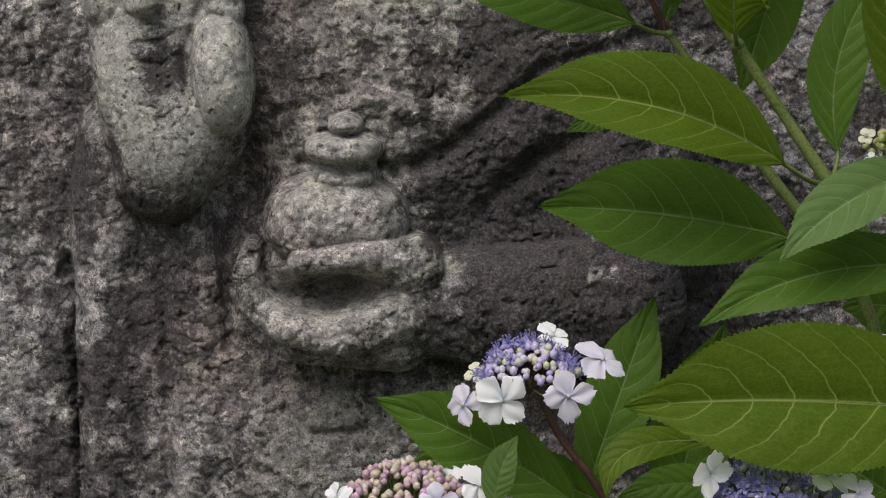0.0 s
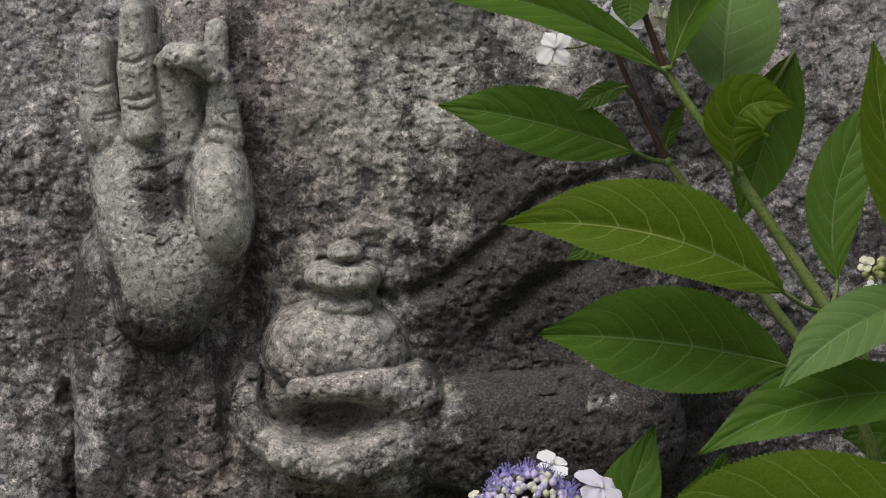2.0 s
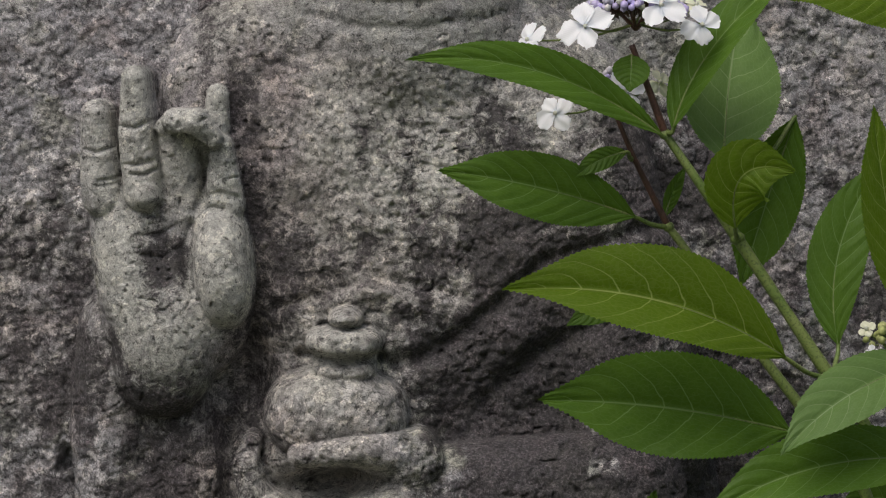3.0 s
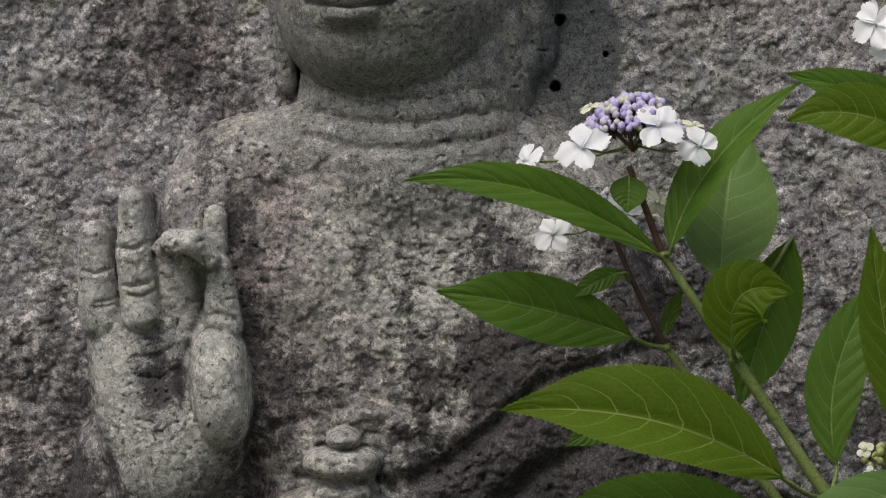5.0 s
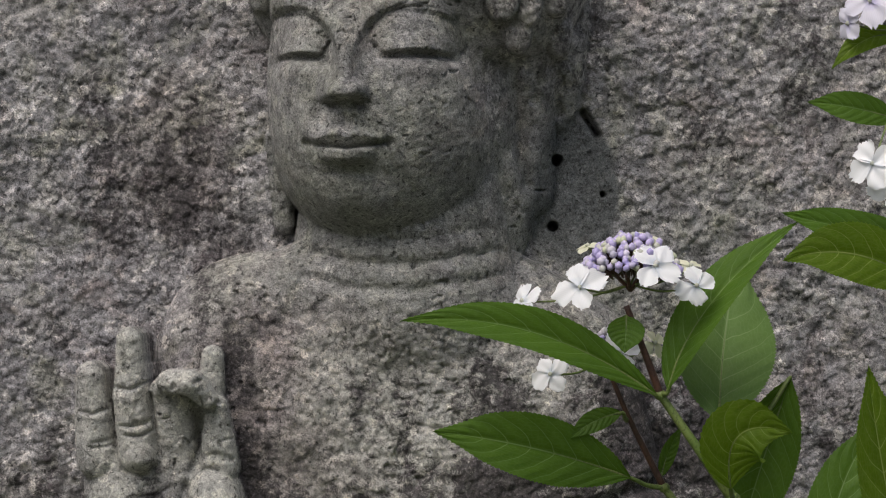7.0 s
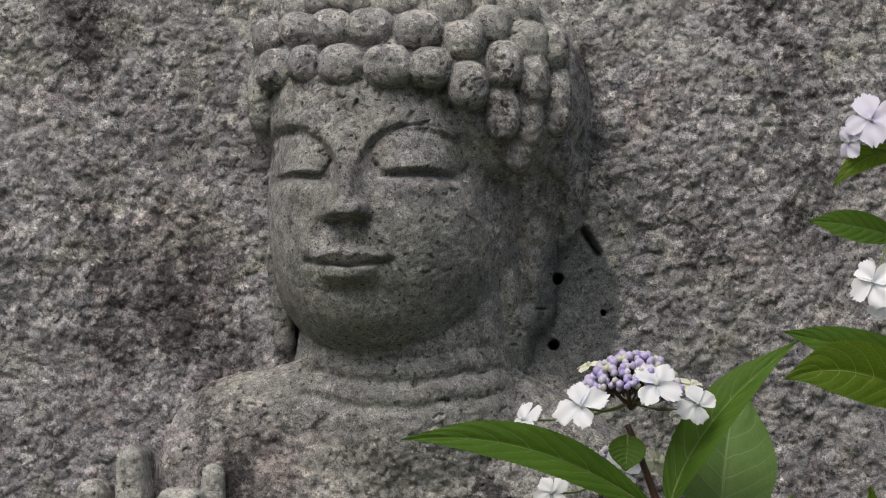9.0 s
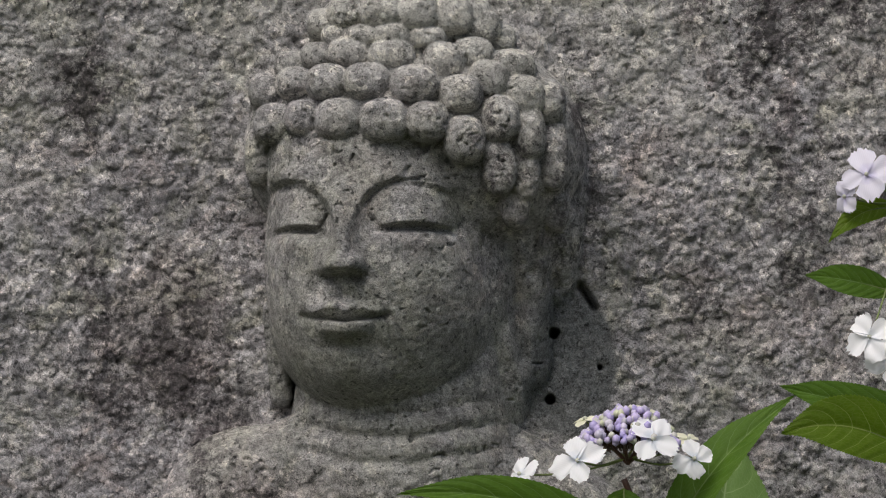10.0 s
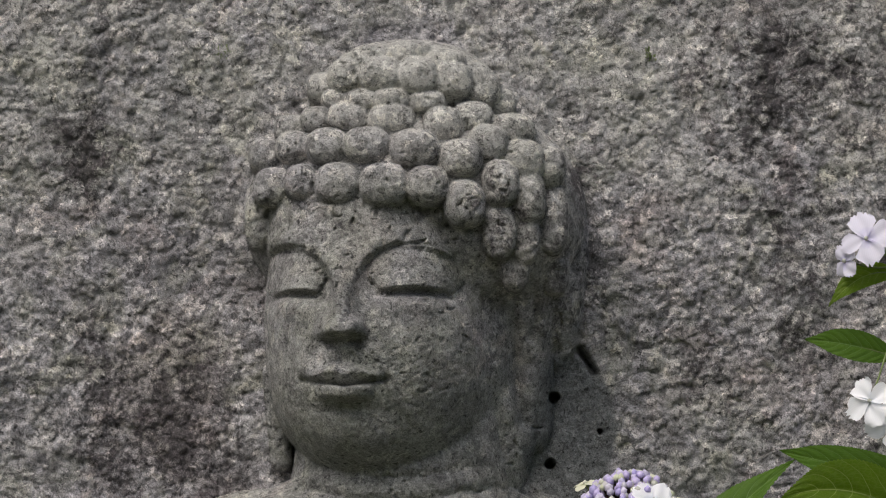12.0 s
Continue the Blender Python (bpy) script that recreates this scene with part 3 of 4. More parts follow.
def carve(x, z):
    """Height, the share that belongs to the figure, and the weathering with painted light and shade, on a grid."""
    r = Relief(x, z)
    carve_body(r)
    carve_jar(r)
    carve_raised_palm(r)
    carve_head(r)
    wall = rock_plane(x, z)
    figure = r.h
    own = fade(figure - wall, -2, 14)
    b = lambda *a: blob(x, z, *a)
    # how finely each region is worked: 1 rough, 0 rubbed smooth
    fine_face = np.clip(1.3 * (b(-110, 398, 235, 280) + b(-63, 149, 220, 110)), 0, 1)
    fine_palm = np.clip(1.5 * (b(-471, -348, 150, 210) + b(-488, -114, 150, 130)), 0, 1)
    hair = np.clip(1.3 * b(-62, 673, 330, 230), 0, 1) * (1 - fine_face)
    patch = fade(b(227, 238, 88, 130), 0.30, 0.42) * (1 - fade(figure, 40, 90))
    rough = 1 - own * np.maximum(np.maximum(0.86 * fine_face, 0.9 * fine_palm), 0.85 * hair)
    rough = rough * (1 - 0.8 * patch)
    wx = x + 26 * fbm(x, z, 50, 4, 11, 0.6)
    wz = z + 26 * fbm(x, z, 50, 4, 12, 0.6)
    nx, nz = x + 9 * fbm(x, z, 24, 3, 13, 0.6), z + 9 * fbm(x, z, 24, 3, 14, 0.6)
    broken = 3.4 * chips(wx, wz * 1.1, 52, 1) + 6.0 * fbm(x, z, 70, 5, 3, 0.6)
    broken = broken + 4.4 * nodules(nx, nz, 27, 2) + 3.8 * nodules(nx, nz, 12, 3)
    strength = 0.98 - 0.03 * own
    px, pz = x + 9 * fbm(x, z, 16, 2, 61), z + 9 * fbm(x, z, 16, 2, 62)
    pits = np.clip(value_noise(px, pz, 8, 21) - 0.31, 0, 1) * 60 * fade(value_noise(x, z, 90, 22), -0.2, 0.2)
    small = 2.2 * fbm(x, z, 9, 2, 31, 0.7) + 3.0 * fbm(x, z, 45, 3, 33) + 1.6 * nodules(nx, nz, 11, 5)
    h = wall * (1 - own) + np.maximum(figure, wall - 6) * own
    h = h + rough * strength * broken + (1 - rough) * small - pits * (0.5 + 0.5 * own)
    # bored holes and a crack in the mortar patch
    for cx, cz, s in ((205, 292, 10), (199, 175, 9), (286, 232, 5)):
        d = np.hypot((x - cx) + 4 * fbm(x, z, 14, 2, 41), z - cz)
        h = h - 75 * (1 - fade(d, s * 0.75, s * 1.15))
    g = Relief(x, z)
    g.h = h
    g.groove([(252, 376), (262, 362), (278, 338)], 46, 6)
    h = g.h
    g = Relief(wx, wz)
    g.h = h
    g.groove([(-672, -700), (-668, -750), (-656, -850), (-645, -940), (-641, -1040), (-636, -1140)], 46, 12)
    h = g.h
    # weathering, with some light and shade painted in
    n1, n2 = fbm(x, z * 0.7, 150, 4, 51), fbm(x, z, 60, 4, 52)
    runs = fbm(x * 2.2, z * 0.35, 160, 4, 53)
    # forearm and rock behind the leaves: the bush's shade painted in with the stains
    stain_shade = (1.15 * b(143, -548, 190, 190, -20) + 1.55 * b(252, -705, 200, 170) + 0.8 * b(173, -391, 190, 130, 25) + 0.6 * b(-358, -637, 75, 210)
             + 0.55 * b(-328, -283, 70, 170) + 0.4 * b(-603, -548, 70, 140) + 0.45 * b(-554, -912, 130, 320) + 0.7 * b(-479, -309, 60, 80)
             + 0.35 * b(-650, -1000, 200, 240) + 0.3 * b(700, 560, 160, 330) - 0.5 * b(-215, -650, 150, 160) + 0.55 * b(600, 830, 110, 230, 14) + 0.5 * b(684, 837, 190, 190) + 0.3 * b(-505, 336, 110, 140) + 0.6 * b(-643, 729, 70, 110)
             # b(222, 611): right side of the head, painted darker as turned from the light
             + 0.35 * b(104, -224, 60, 230, 5) + 0.2 * b(35, 654, 240, 90) + 0.25 * b(222, 611, 50, 160) + 0.45 * b(-299, -8, 150, 60, 35)
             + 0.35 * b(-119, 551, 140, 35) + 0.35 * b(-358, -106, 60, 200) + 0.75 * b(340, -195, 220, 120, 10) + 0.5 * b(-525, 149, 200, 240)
             + 1.6 * b(369, -863, 260, 230) + 0.85 * b(605, -470, 240, 330) + 0.4 * b(-721, -421, 130, 600))
    # light that falls off downwards, painted as darker stone
    stain_shade = stain_shade + 0.35 * fade(-z, -150, 600) * (1 - fade(x, 500, 700))
    streaks = fbm(x * 2.0, z * 0.5, 90, 5, 57, 0.6)
    stain_shade = np.clip(stain_shade * (0.85 + 1.1 * n2) + 0.5 * np.clip(n1 + runs, -0.3, 0.6) + 0.55 * streaks + 0.05, 0, 1.7)
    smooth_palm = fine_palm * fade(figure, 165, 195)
    # palm's heel: shade from below painted in, on top of its moss
    stain_shade = stain_shade * (1 - 0.85 * smooth_palm) + 1.45 * b(-475, -330, 46, 95, -14) * (0.8 + 1.5 * n2) + 0.35 * b(-480, -590, 120, 110) * (0.8 + 1.5 * n2)
    stain_shade = np.clip(stain_shade + 0.9 * own * b(-115, 572, 150, 42) * (0.8 + n2), 0, 1.7)
    stain_shade = (stain_shade - 0.4 * b(-161, -981, 170, 100) + 0.15 * hair * own) * (1 - 0.75 * fine_face * own) * (1 - 0.6 * patch)
    rust = np.clip(0.75 * b(-348, -106, 150, 260) + 0.75 * b(-220, -303, 280, 200) + 0.6 * b(-358, -647, 160, 220) + 0.5 * b(-161, -47, 260, 130)
                   + 0.25 * b(-476, 326, 120, 160) + 0.5 * b(-446, -912, 260, 200) + 0.4 * b(-200, -735, 170, 120) + 0.9 * n1 - 0.08, 0, 1) * (1 - 0.8 * smooth_palm)
    moss = np.clip(own * (0.85 * fine_face + 0.3 * fine_palm) + 0.8 * b(-161, -951, 200, 110) + 0.9 * b(-490, -580, 125, 120)
                   + 0.4 * b(487, 120, 260, 230) + 0.7 * n2 - 0.12, 0, 1) * (1 - 0.7 * rust * (1 - fine_face))
    # light painted on jar, lid, holding hand and the shoulder's top edge
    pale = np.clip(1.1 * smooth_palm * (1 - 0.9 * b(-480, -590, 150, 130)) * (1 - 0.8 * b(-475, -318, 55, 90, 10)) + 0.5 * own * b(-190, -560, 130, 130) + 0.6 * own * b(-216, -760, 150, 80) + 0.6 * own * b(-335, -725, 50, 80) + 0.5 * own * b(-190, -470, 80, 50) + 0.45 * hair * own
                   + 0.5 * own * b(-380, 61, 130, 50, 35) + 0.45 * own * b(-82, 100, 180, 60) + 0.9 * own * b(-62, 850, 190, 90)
                   # the rock is paler towards its top
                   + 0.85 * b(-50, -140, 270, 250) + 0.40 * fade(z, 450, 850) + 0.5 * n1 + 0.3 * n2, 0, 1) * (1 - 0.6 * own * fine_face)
    return h, own, np.stack([stain_shade, rust, moss, patch], -1), pale


def grid_mesh(name, x, z, h, keep, weather, pale):
    """A mesh of the grid cells that are kept."""
    rows, cols = x.shape
    index = np.arange(rows * cols).reshape(rows, cols)
    quads = np.stack([index[:-1, :-1], index[:-1, 1:], index[1:, 1:], index[1:, :-1]], -1)[keep]
    used = np.unique(quads)
    lookup = np.zeros(rows * cols, int)
    lookup[used] = np.arange(len(used))
    quads = lookup[quads]
    co = np.stack([x * UNIT, PLANE_Y - h * UNIT, z * UNIT + EYE[2]], -1).reshape(-1, 3)[used]
    me = bpy.data.meshes.new(name)
    me.vertices.add(len(co))
    me.vertices.foreach_set("co", co.ravel())
    me.loops.add(quads.size)
    me.loops.foreach_set("vertex_index", quads.ravel())
    me.polygons.add(len(quads))
    me.polygons.foreach_set("loop_start", np.arange(0, quads.size, 4))
    me.polygons.foreach_set("use_smooth", np.ones(len(quads), bool))
    me.update(calc_edges=True)
    layer = me.attributes.new("weather", "FLOAT_COLOR", "POINT")
    layer.data.foreach_set("color", weather.reshape(-1, 4)[used].astype(np.float32).ravel())
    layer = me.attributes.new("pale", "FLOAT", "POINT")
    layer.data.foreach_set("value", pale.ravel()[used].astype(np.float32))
    me.materials.append(STONE)
    return new(name, me)


def build_rock():
    gx, gz = np.arange(-835, 836, STEP), np.arange(-1150, 1041, STEP)
    x, z = np.meshgrid(gx, gz)
    h, own, weather, pale = carve(x, z)
    mine = (own[:-1, :-1] + own[1:, 1:] + own[:-1, 1:] + own[1:, :-1]) > 2.0
    tagged(grid_mesh("statue", x, z, h, mine, weather, pale), "seated figure carved in high relief from grey granite, holding a jar",
           "statue")
    tagged(grid_mesh("wall_rock", x, z, h, ~mine, weather, pale), "rough chipped grey granite rock face with dark and rusty stains", "rock wall", kind="structure")
    # the rest of the boulder, coarser, round about
    gx, gz = np.arange(-6500, 6501, 50.0), np.arange(-3800, 5001, 50.0)
    x, z = np.meshgrid(gx, gz)
    h = rock_plane(x, z) + 5 * chips(x, z, 120, 2) - 22 * (1 - fade(np.maximum(np.abs(x) - 780, np.abs(z + 55) - 1060), 0, 90))
    h = h - 3600 * fade(np.abs(x), 4200, 6600) ** 2 - 3600 * fade(z, 2900, 5050) ** 2
    stain_shade = np.clip(fbm(x, z, 500, 4, 51) + 0.25, 0, 1)
    weather = np.stack([stain_shade, stain_shade * 0.5, 0.3 + 0 * x, 0 * x], -1)
    cut = (np.abs(x) < 820) & (z > -1140) & (z < 1030)
    keep = ~(cut[:-1, :-1] & cut[1:, 1:])
    tagged(grid_mesh("wall_boulder", x, z, h, keep, weather, 0.2 + 0 * x), "rough grey granite boulder round the carved figure", "rock wall", kind="structure")


build_rock()


def build_boulder_body():
    """The bulk of the boulder behind its face."""
    bm = bmesh.new()
    bmesh.ops.create_cube(bm, size=1.0)
    bmesh.ops.subdivide_edges(bm, edges=bm.edges[:], cuts=14, use_grid_fill=True)
    for v in bm.verts:
        c = v.co.copy()
        round_off = 1 - 0.20 * (4 * (c.x * c.x * c.z * c.z) * 4)
        v.co = Vector((c.x * 4.5 * round_off, 3.86 + c.y * 1.5, 1.55 + c.z * 3.5 * round_off))
        v.co += Vector((0.0, 0.16, 0.10)) * noise.noise(v.co * 1.6) * (1 if c.y > -0.45 else 0)
    me = bpy.data.meshes.new("wall_boulder_body")
    bm.to_mesh(me)
    bm.free()
    for p in me.polygons:
        p.use_smooth = True
    me.materials.append(STONE)
    tagged(new("wall_boulder_body", me), "bulk of the grey granite boulder behind its carved face", "rock wall", kind="structure")


build_boulder_body()


def build_ground():
    bm = bmesh.new()
    bmesh.ops.create_grid(bm, x_segments=60, y_segments=60, size=60)
    for v in bm.verts:
        d = max(0.0, (v.co.xy.length - 4) / 30)
        v.co.xy *= 1 + d * d * 8
        v.co.z = 0.05 * noise.noise(v.co * 0.7)
    me = bpy.data.meshes.new("ground")
    bm.to_mesh(me)
    me.materials.append(SOIL)
    tagged(new("ground", me), "dark soil with sparse low grass below the rock", "ground", kind="structure")


build_ground()


# ---- the hydrangea in front of the rock
BUSH_AT = Vector((0.36, 2.70, 0.02))
bush = new("hydrangea_bush")
bush.location = BUSH_AT
tagged(bush, "leafy lacecap hydrangea bush with white and blue flower heads", "shrub")


def part(name, bm, mat, parent, label=""):
    """One mesh under the bush, or under a part of it; its vertices are in the world's metres."""
    me = bpy.data.meshes.new(name)
    bm.to_mesh(me)
    bm.free()
    for m in mat if isinstance(mat, tuple) else (mat,):
        me.materials.append(m)
    for p in me.polygons:
        p.use_smooth = True
    ob = new(name, me)
    ob.parent = parent
    if parent is bush:
        ob.matrix_parent_inverse = Matrix.Translation(-BUSH_AT)
    if label:
        tagged(ob, label)
    return ob


def bezier(b, c, t, s):
    return b * (1 - s) ** 2 + c * (2 * s * (1 - s)) + t * s * s


def tube_into(bm, points, radii, sides=10, index=0):
    """Sweeps a circle along a smoothed line."""
    pts = [Vector(p) for p in points]
    fine, rads = [], []
    for i in range(len(pts) - 1):
        p0, p1, p2, p3 = pts[max(i - 1, 0)], pts[i], pts[i + 1], pts[min(i + 2, len(pts) - 1)]
        for j in range(6):
            s = j / 6
            fine.append(0.5 * (2 * p1 + (p2 - p0) * s + (2 * p0 - 5 * p1 + 4 * p2 - p3) * s * s + (3 * p1 - p0 - 3 * p2 + p3) * s ** 3))
            rads.append(radii[i] * (1 - s) + radii[i + 1] * s)
    fine.append(pts[-1])
    rads.append(radii[-1])
    rings = []
    for i, (p, r) in enumerate(zip(fine, rads)):
        d = (fine[min(i + 1, len(fine) - 1)] - fine[max(i - 1, 0)]).normalized()
        u = d.orthogonal().normalized() if abs(d.y) > 0.99 else d.cross(Vector((0, 1, 0))).normalized()
        v = d.cross(u)
        rings.append([bm.verts.new(p + (u * math.cos(a) + v * math.sin(a)) * r) for a in (2 * math.pi * k / sides for k in range(sides))])
    for a, b in zip(rings, rings[1:]):
        for k in range(sides):
            bm.faces.new((a[k], a[(k + 1) % sides], b[(k + 1) % sides], b[k])).material_index = index
    bm.faces.new(rings[0][::-1]).material_index = index
    bm.faces.new(rings[-1]).material_index = index


def stem(points, radii, mat=None, name="stem", label="", parent=None):
    bm = bmesh.new()
    tube_into(bm, points, radii)
    return part(name, bm, mat or STEM, parent or bush, label)


def leaf(base, bend, tip, width, roll=0.0, fold=10.0, mat=None, teeth=44, wave=0.0, join=None, label=""):
    """A toothed, pointed blade along a curved midrib, quilted between its veins, with a stalk to its node."""
    base, bend, tip = Vector(base), Vector(bend), Vector(tip)
    rnd = random.Random(round(1000 * (base.x + 3 * tip.z + 7 * tip.x)))
    length = (bend - base).length * 0.5 + (tip - bend).length * 0.5 + (tip - base).length * 0.3
    bm = bmesh.new()
    layer = bm.loops.layers.uv.new("blade")
    along, half = 4 * teeth, 9
    grid, coords = [], {}
    phase = rnd.uniform(0, 6)
    for i in range(along + 1):
        s = i / along
        p = bezier(base, bend, tip, s)
        d = (bezier(base, bend, tip, min(s + 0.01, 1.0)) - bezier(base, bend, tip, max(s - 0.01, 0.0))).normalized()
        n = Vector((0, -1, 0))
        n = (n - d * n.dot(d)).normalized()
        n = Matrix.Rotation(radians(roll + 8 * wave * math.sin(3 * s + phase)), 3, d) @ n
        side = d.cross(n)
        w = (s ** 0.90) * (1 - s) ** 1.02 / 0.264
        w = max(w * (1 - 0.3 * fade(s, 0.72, 0.97)), 0.004) * width / 2
        row = []
        for j in range(-half, half + 1):
            q = j / half
            f = abs(q)
            tooth = 0.0
            if f == 1.0 and 0.06 < s < 0.985:
                saw = (s * teeth + (0.3 if q > 0 else 0.0)) % 1.0
                tooth = (0.085 * saw + rnd.uniform(-0.008, 0.008)) * width * 0.32
            out = f * w + tooth
            vein = abs(((8.5 * s - f * (1.0 + 0.9 * f)) % 1.0) - 0.5) * 2
            lift = math.sin(radians(fold)) * f * w * (1 - 0.35 * f)
            lift += 0.011 * width * (vein - 0.5) * min(1, 4 * f) * (1 - f ** 4)
            lift += 0.05 * width * wave * math.sin(11 * s + 3 * (1 if q > 0 else -1) + phase) * f * f
            lift += 0.02 * width * min(1, 6 * f)
            v = bm.verts.new(p + side * (math.copysign(1, q) * out * math.cos(radians(fold))) + n * lift)
            coords[v] = (q, s)
            row.append(v)
        grid.append(row)
    for a, b in zip(grid, grid[1:]):
        for k in range(2 * half):
            f = bm.faces.new((a[k], a[k + 1], b[k + 1], b[k]))
            for loop in f.loops:
                loop[layer].uv = coords[loop.vert]
    blade = part("leaf", bm, mat or LEAF, bush, label)
    # thick rib on the back and the stalk
    pts = [bezier(base, bend, tip, s) + Vector((0, 0.0006, 0)) for s in (0.75, 0.45, 0.2, 0.0)]
    rad = [0.0003, 0.0006, 0.0010, 0.0014]
    if join:
        j = Vector(join)
        pts += [base.lerp(j, 0.5) + Vector((0, 0, -0.06 * (base - j).length)), j]
        rad += [0.0016, 0.0020]
    stem(pts, rad, STEM, "leaf_stalk", parent=blade)
    return blade


def petal_into(bm, layer, centre, d, n, radius, rnd, width=1.0):
    """A broad, slightly notched and cupped petal that grows from centre along d."""
    side = d.cross(n)
    rows, cols = 8, 12
    grid, coords = [], {}
    cup, tilt, ph = rnd.uniform(-0.1, 0.16), rnd.uniform(-0.08, 0.14), rnd.uniform(0, 6)
    for i in range(rows + 1):
        s = i / rows
        row = []
        for j in range(cols + 1):
            q = 2 * j / cols - 1
            w = 0.455 * width * (math.sin(math.pi * min(1, 0.04 + 0.68 * s ** 1.0))) ** 1.1
            reach = s * (1 - 0.20 * q * q * s ** 2)
            if i == rows:
                reach += 0.05 * (j % 2) + rnd.uniform(-0.10, 0.03)
            edge = 1 + (rnd.uniform(-0.10, 0.08) if abs(q) == 1 and s > 0.3 else 0)
            h = cup * q * q + tilt * s + 0.03 * math.sin(5 * q + 4 * s + ph) - 0.10 * s ** 3
            v = bm.verts.new(centre + d * (radius * reach) + side * (radius * q * w * edge) + n * (radius * h + 0.0004))
            coords[v] = (q, s)
            row.append(v)
        grid.append(row)
    for a, b in zip(grid, grid[1:]):
        for k in range(cols):
            f = bm.faces.new((a[k], a[k + 1], b[k + 1], b[k]))
            for loop in f.loops:
                loop[layer].uv = coords[loop.vert]


def ball_into(bm, centre, r, index=0, squash=1.0, detail=1):
    made = bmesh.ops.create_icosphere(bm, subdivisions=detail, radius=r, matrix=Matrix.Translation(centre) @ Matrix.Diagonal((1, 1, squash, 1)))
    for v in made["verts"]:
        for f in v.link_faces:
            f.material_index = index


def floret(head, centre, facing, radius, mat=None, spin=0.0, petals=4, stalk_from=None):
    """A sterile flower: four papery sepals round a small knob."""
    centre, n = Vector(centre), (Vector(facing) + Vector((0, 0, 0.22))).normalized()
    rnd = random.Random(round(5000 * (centre.x + 2 * centre.z)))
    u = n.cross(Vector((0, 0, 1))).normalized()
    v = n.cross(u)
    bm = bmesh.new()
    layer = bm.loops.layers.uv.new("blade")
    for k in range(petals):
        a = radians(spin + 360 * k / petals + rnd.uniform(-9, 9))
        petal_into(bm, layer, centre + n * (0.0004 * k), u * math.cos(a) + v * math.sin(a), n, radius * rnd.uniform(0.80, 1.0), rnd, rnd.uniform(0.9, 1.1))
    ball_into(bm, centre + n * 0.0018, 0.0017, 1)
    if stalk_from:
        end = Vector(stalk_from)
        tube_into(bm, [end, end.lerp(centre, 0.5) + Vector((0, 0.003, -0.004)), centre], [0.0008, 0.0007, 0.0006], 6, 2)
    part("floret", bm, (mat or WHITE, BUDS, STEM), head)


def flower_head(top, spread, height, count, bud_mat=None, bud=0.0026, blue=0, stalk_mat=None, label="", seed=1):
    """A flat dome of small round buds on branching stalks; top is the point where the stalk divides."""
    rnd = random.Random(seed)
    top = Vector(top)
    ends = []
    golden = math.pi * (3 - 5 ** 0.5)
    for i in range(count):
        q = math.sqrt((i + 0.5) / count)
        a = i * golden
        p = top + Vector((spread * q * math.cos(a), spread * 0.8 * q * math.sin(a), height * (1 - 0.75 * q * q)))
        ends.append(p + Vector([rnd.uniform(-1, 1) * bud for _ in range(3)]))
    bm = bmesh.new()
    for k in range(7):
        a = 2 * math.pi * k / 7
        q = 0.55
        mid = top + Vector((spread * q * math.cos(a), spread * 0.8 * q * math.sin(a), height * 0.45))
        tube_into(bm, [top - Vector((0, 0, 0.004)), top.lerp(mid, 0.5) + Vector((0, 0, -0.002)), mid], [0.0014, 0.0011, 0.0008], 6)
    for p in ends:
        d = p - top
        start = top + Vector((d.x * 0.62, d.y * 0.62, d.z * 0.45))
        tube_into(bm, [start, start.lerp(p, 0.5), p], [0.0006, 0.0005, 0.0005], 4)
    head = part("flower_head", bm, stalk_mat or STEM, bush, label)
    bm = bmesh.new()
    for p in ends:
        ball_into(bm, p, bud * rnd.uniform(0.72, 1.1), 0, rnd.uniform(0.95, 1.25))
    tagged(part("bud_cluster", bm, bud_mat or BUDS, head), kind="stuff")
    if blue:
        bm = bmesh.new()
        for p in rnd.sample(ends, blue):
            n = ((p - top).normalized() + Vector((0, -0.6, 0.4))).normalized()
            c = p + n * bud * 0.9
            u = n.orthogonal().normalized()
            for k in range(5):
                d = Matrix.Rotation(2 * math.pi * k / 5 + rnd.uniform(-0.2, 0.2), 3, n) @ u
                s = d.cross(n)
                e = 0.0058
                pts = [c, c + d * e * 0.55 + s * e * 0.26, c + d * e + n * e * 0.12, c + d * e * 0.55 - s * e * 0.26]
                lo = [bm.verts.new(x) for x in pts]
                bm.faces.new(lo)
            for k in range(7):
                d = (n + Matrix.Rotation(2 * math.pi * k / 7, 3, n) @ u * 0.55).normalized()
                tip = c + d * rnd.uniform(0.0045, 0.0068)
                tube_into(bm, [c, c.lerp(tip, 0.5), tip], [0.0003, 0.00025, 0.0002], 4)
                ball_into(bm, tip, 0.0006)
        tagged(part("open_flower_cluster", bm, BLUE, head), kind="stuff")
    return head


# stems
stem([(0.1423, 2.7357, 1.4545), (0.1658, 2.7357, 1.4208), (0.1895, 2.7389, 1.3869), (0.2205, 2.7413, 1.3409), (0.2516, 2.7437, 1.2948), (0.2762, 2.7437, 1.2598), (0.3149, 2.7437, 1.1807), (0.3241, 2.7597, 0.8977), (0.37, 2.72, 0.0)],
     [0.0026, 0.0030, 0.0040, 0.0036, 0.0046, 0.0042, 0.0048, 0.006, 0.008])
stem([(0.1199, 2.7277, 1.5124), (0.1303, 2.7301, 1.4861), (0.1423, 2.7357, 1.4545)], [0.0020, 0.0022, 0.0028], STEM_RED, label="dark red stem below the flower")
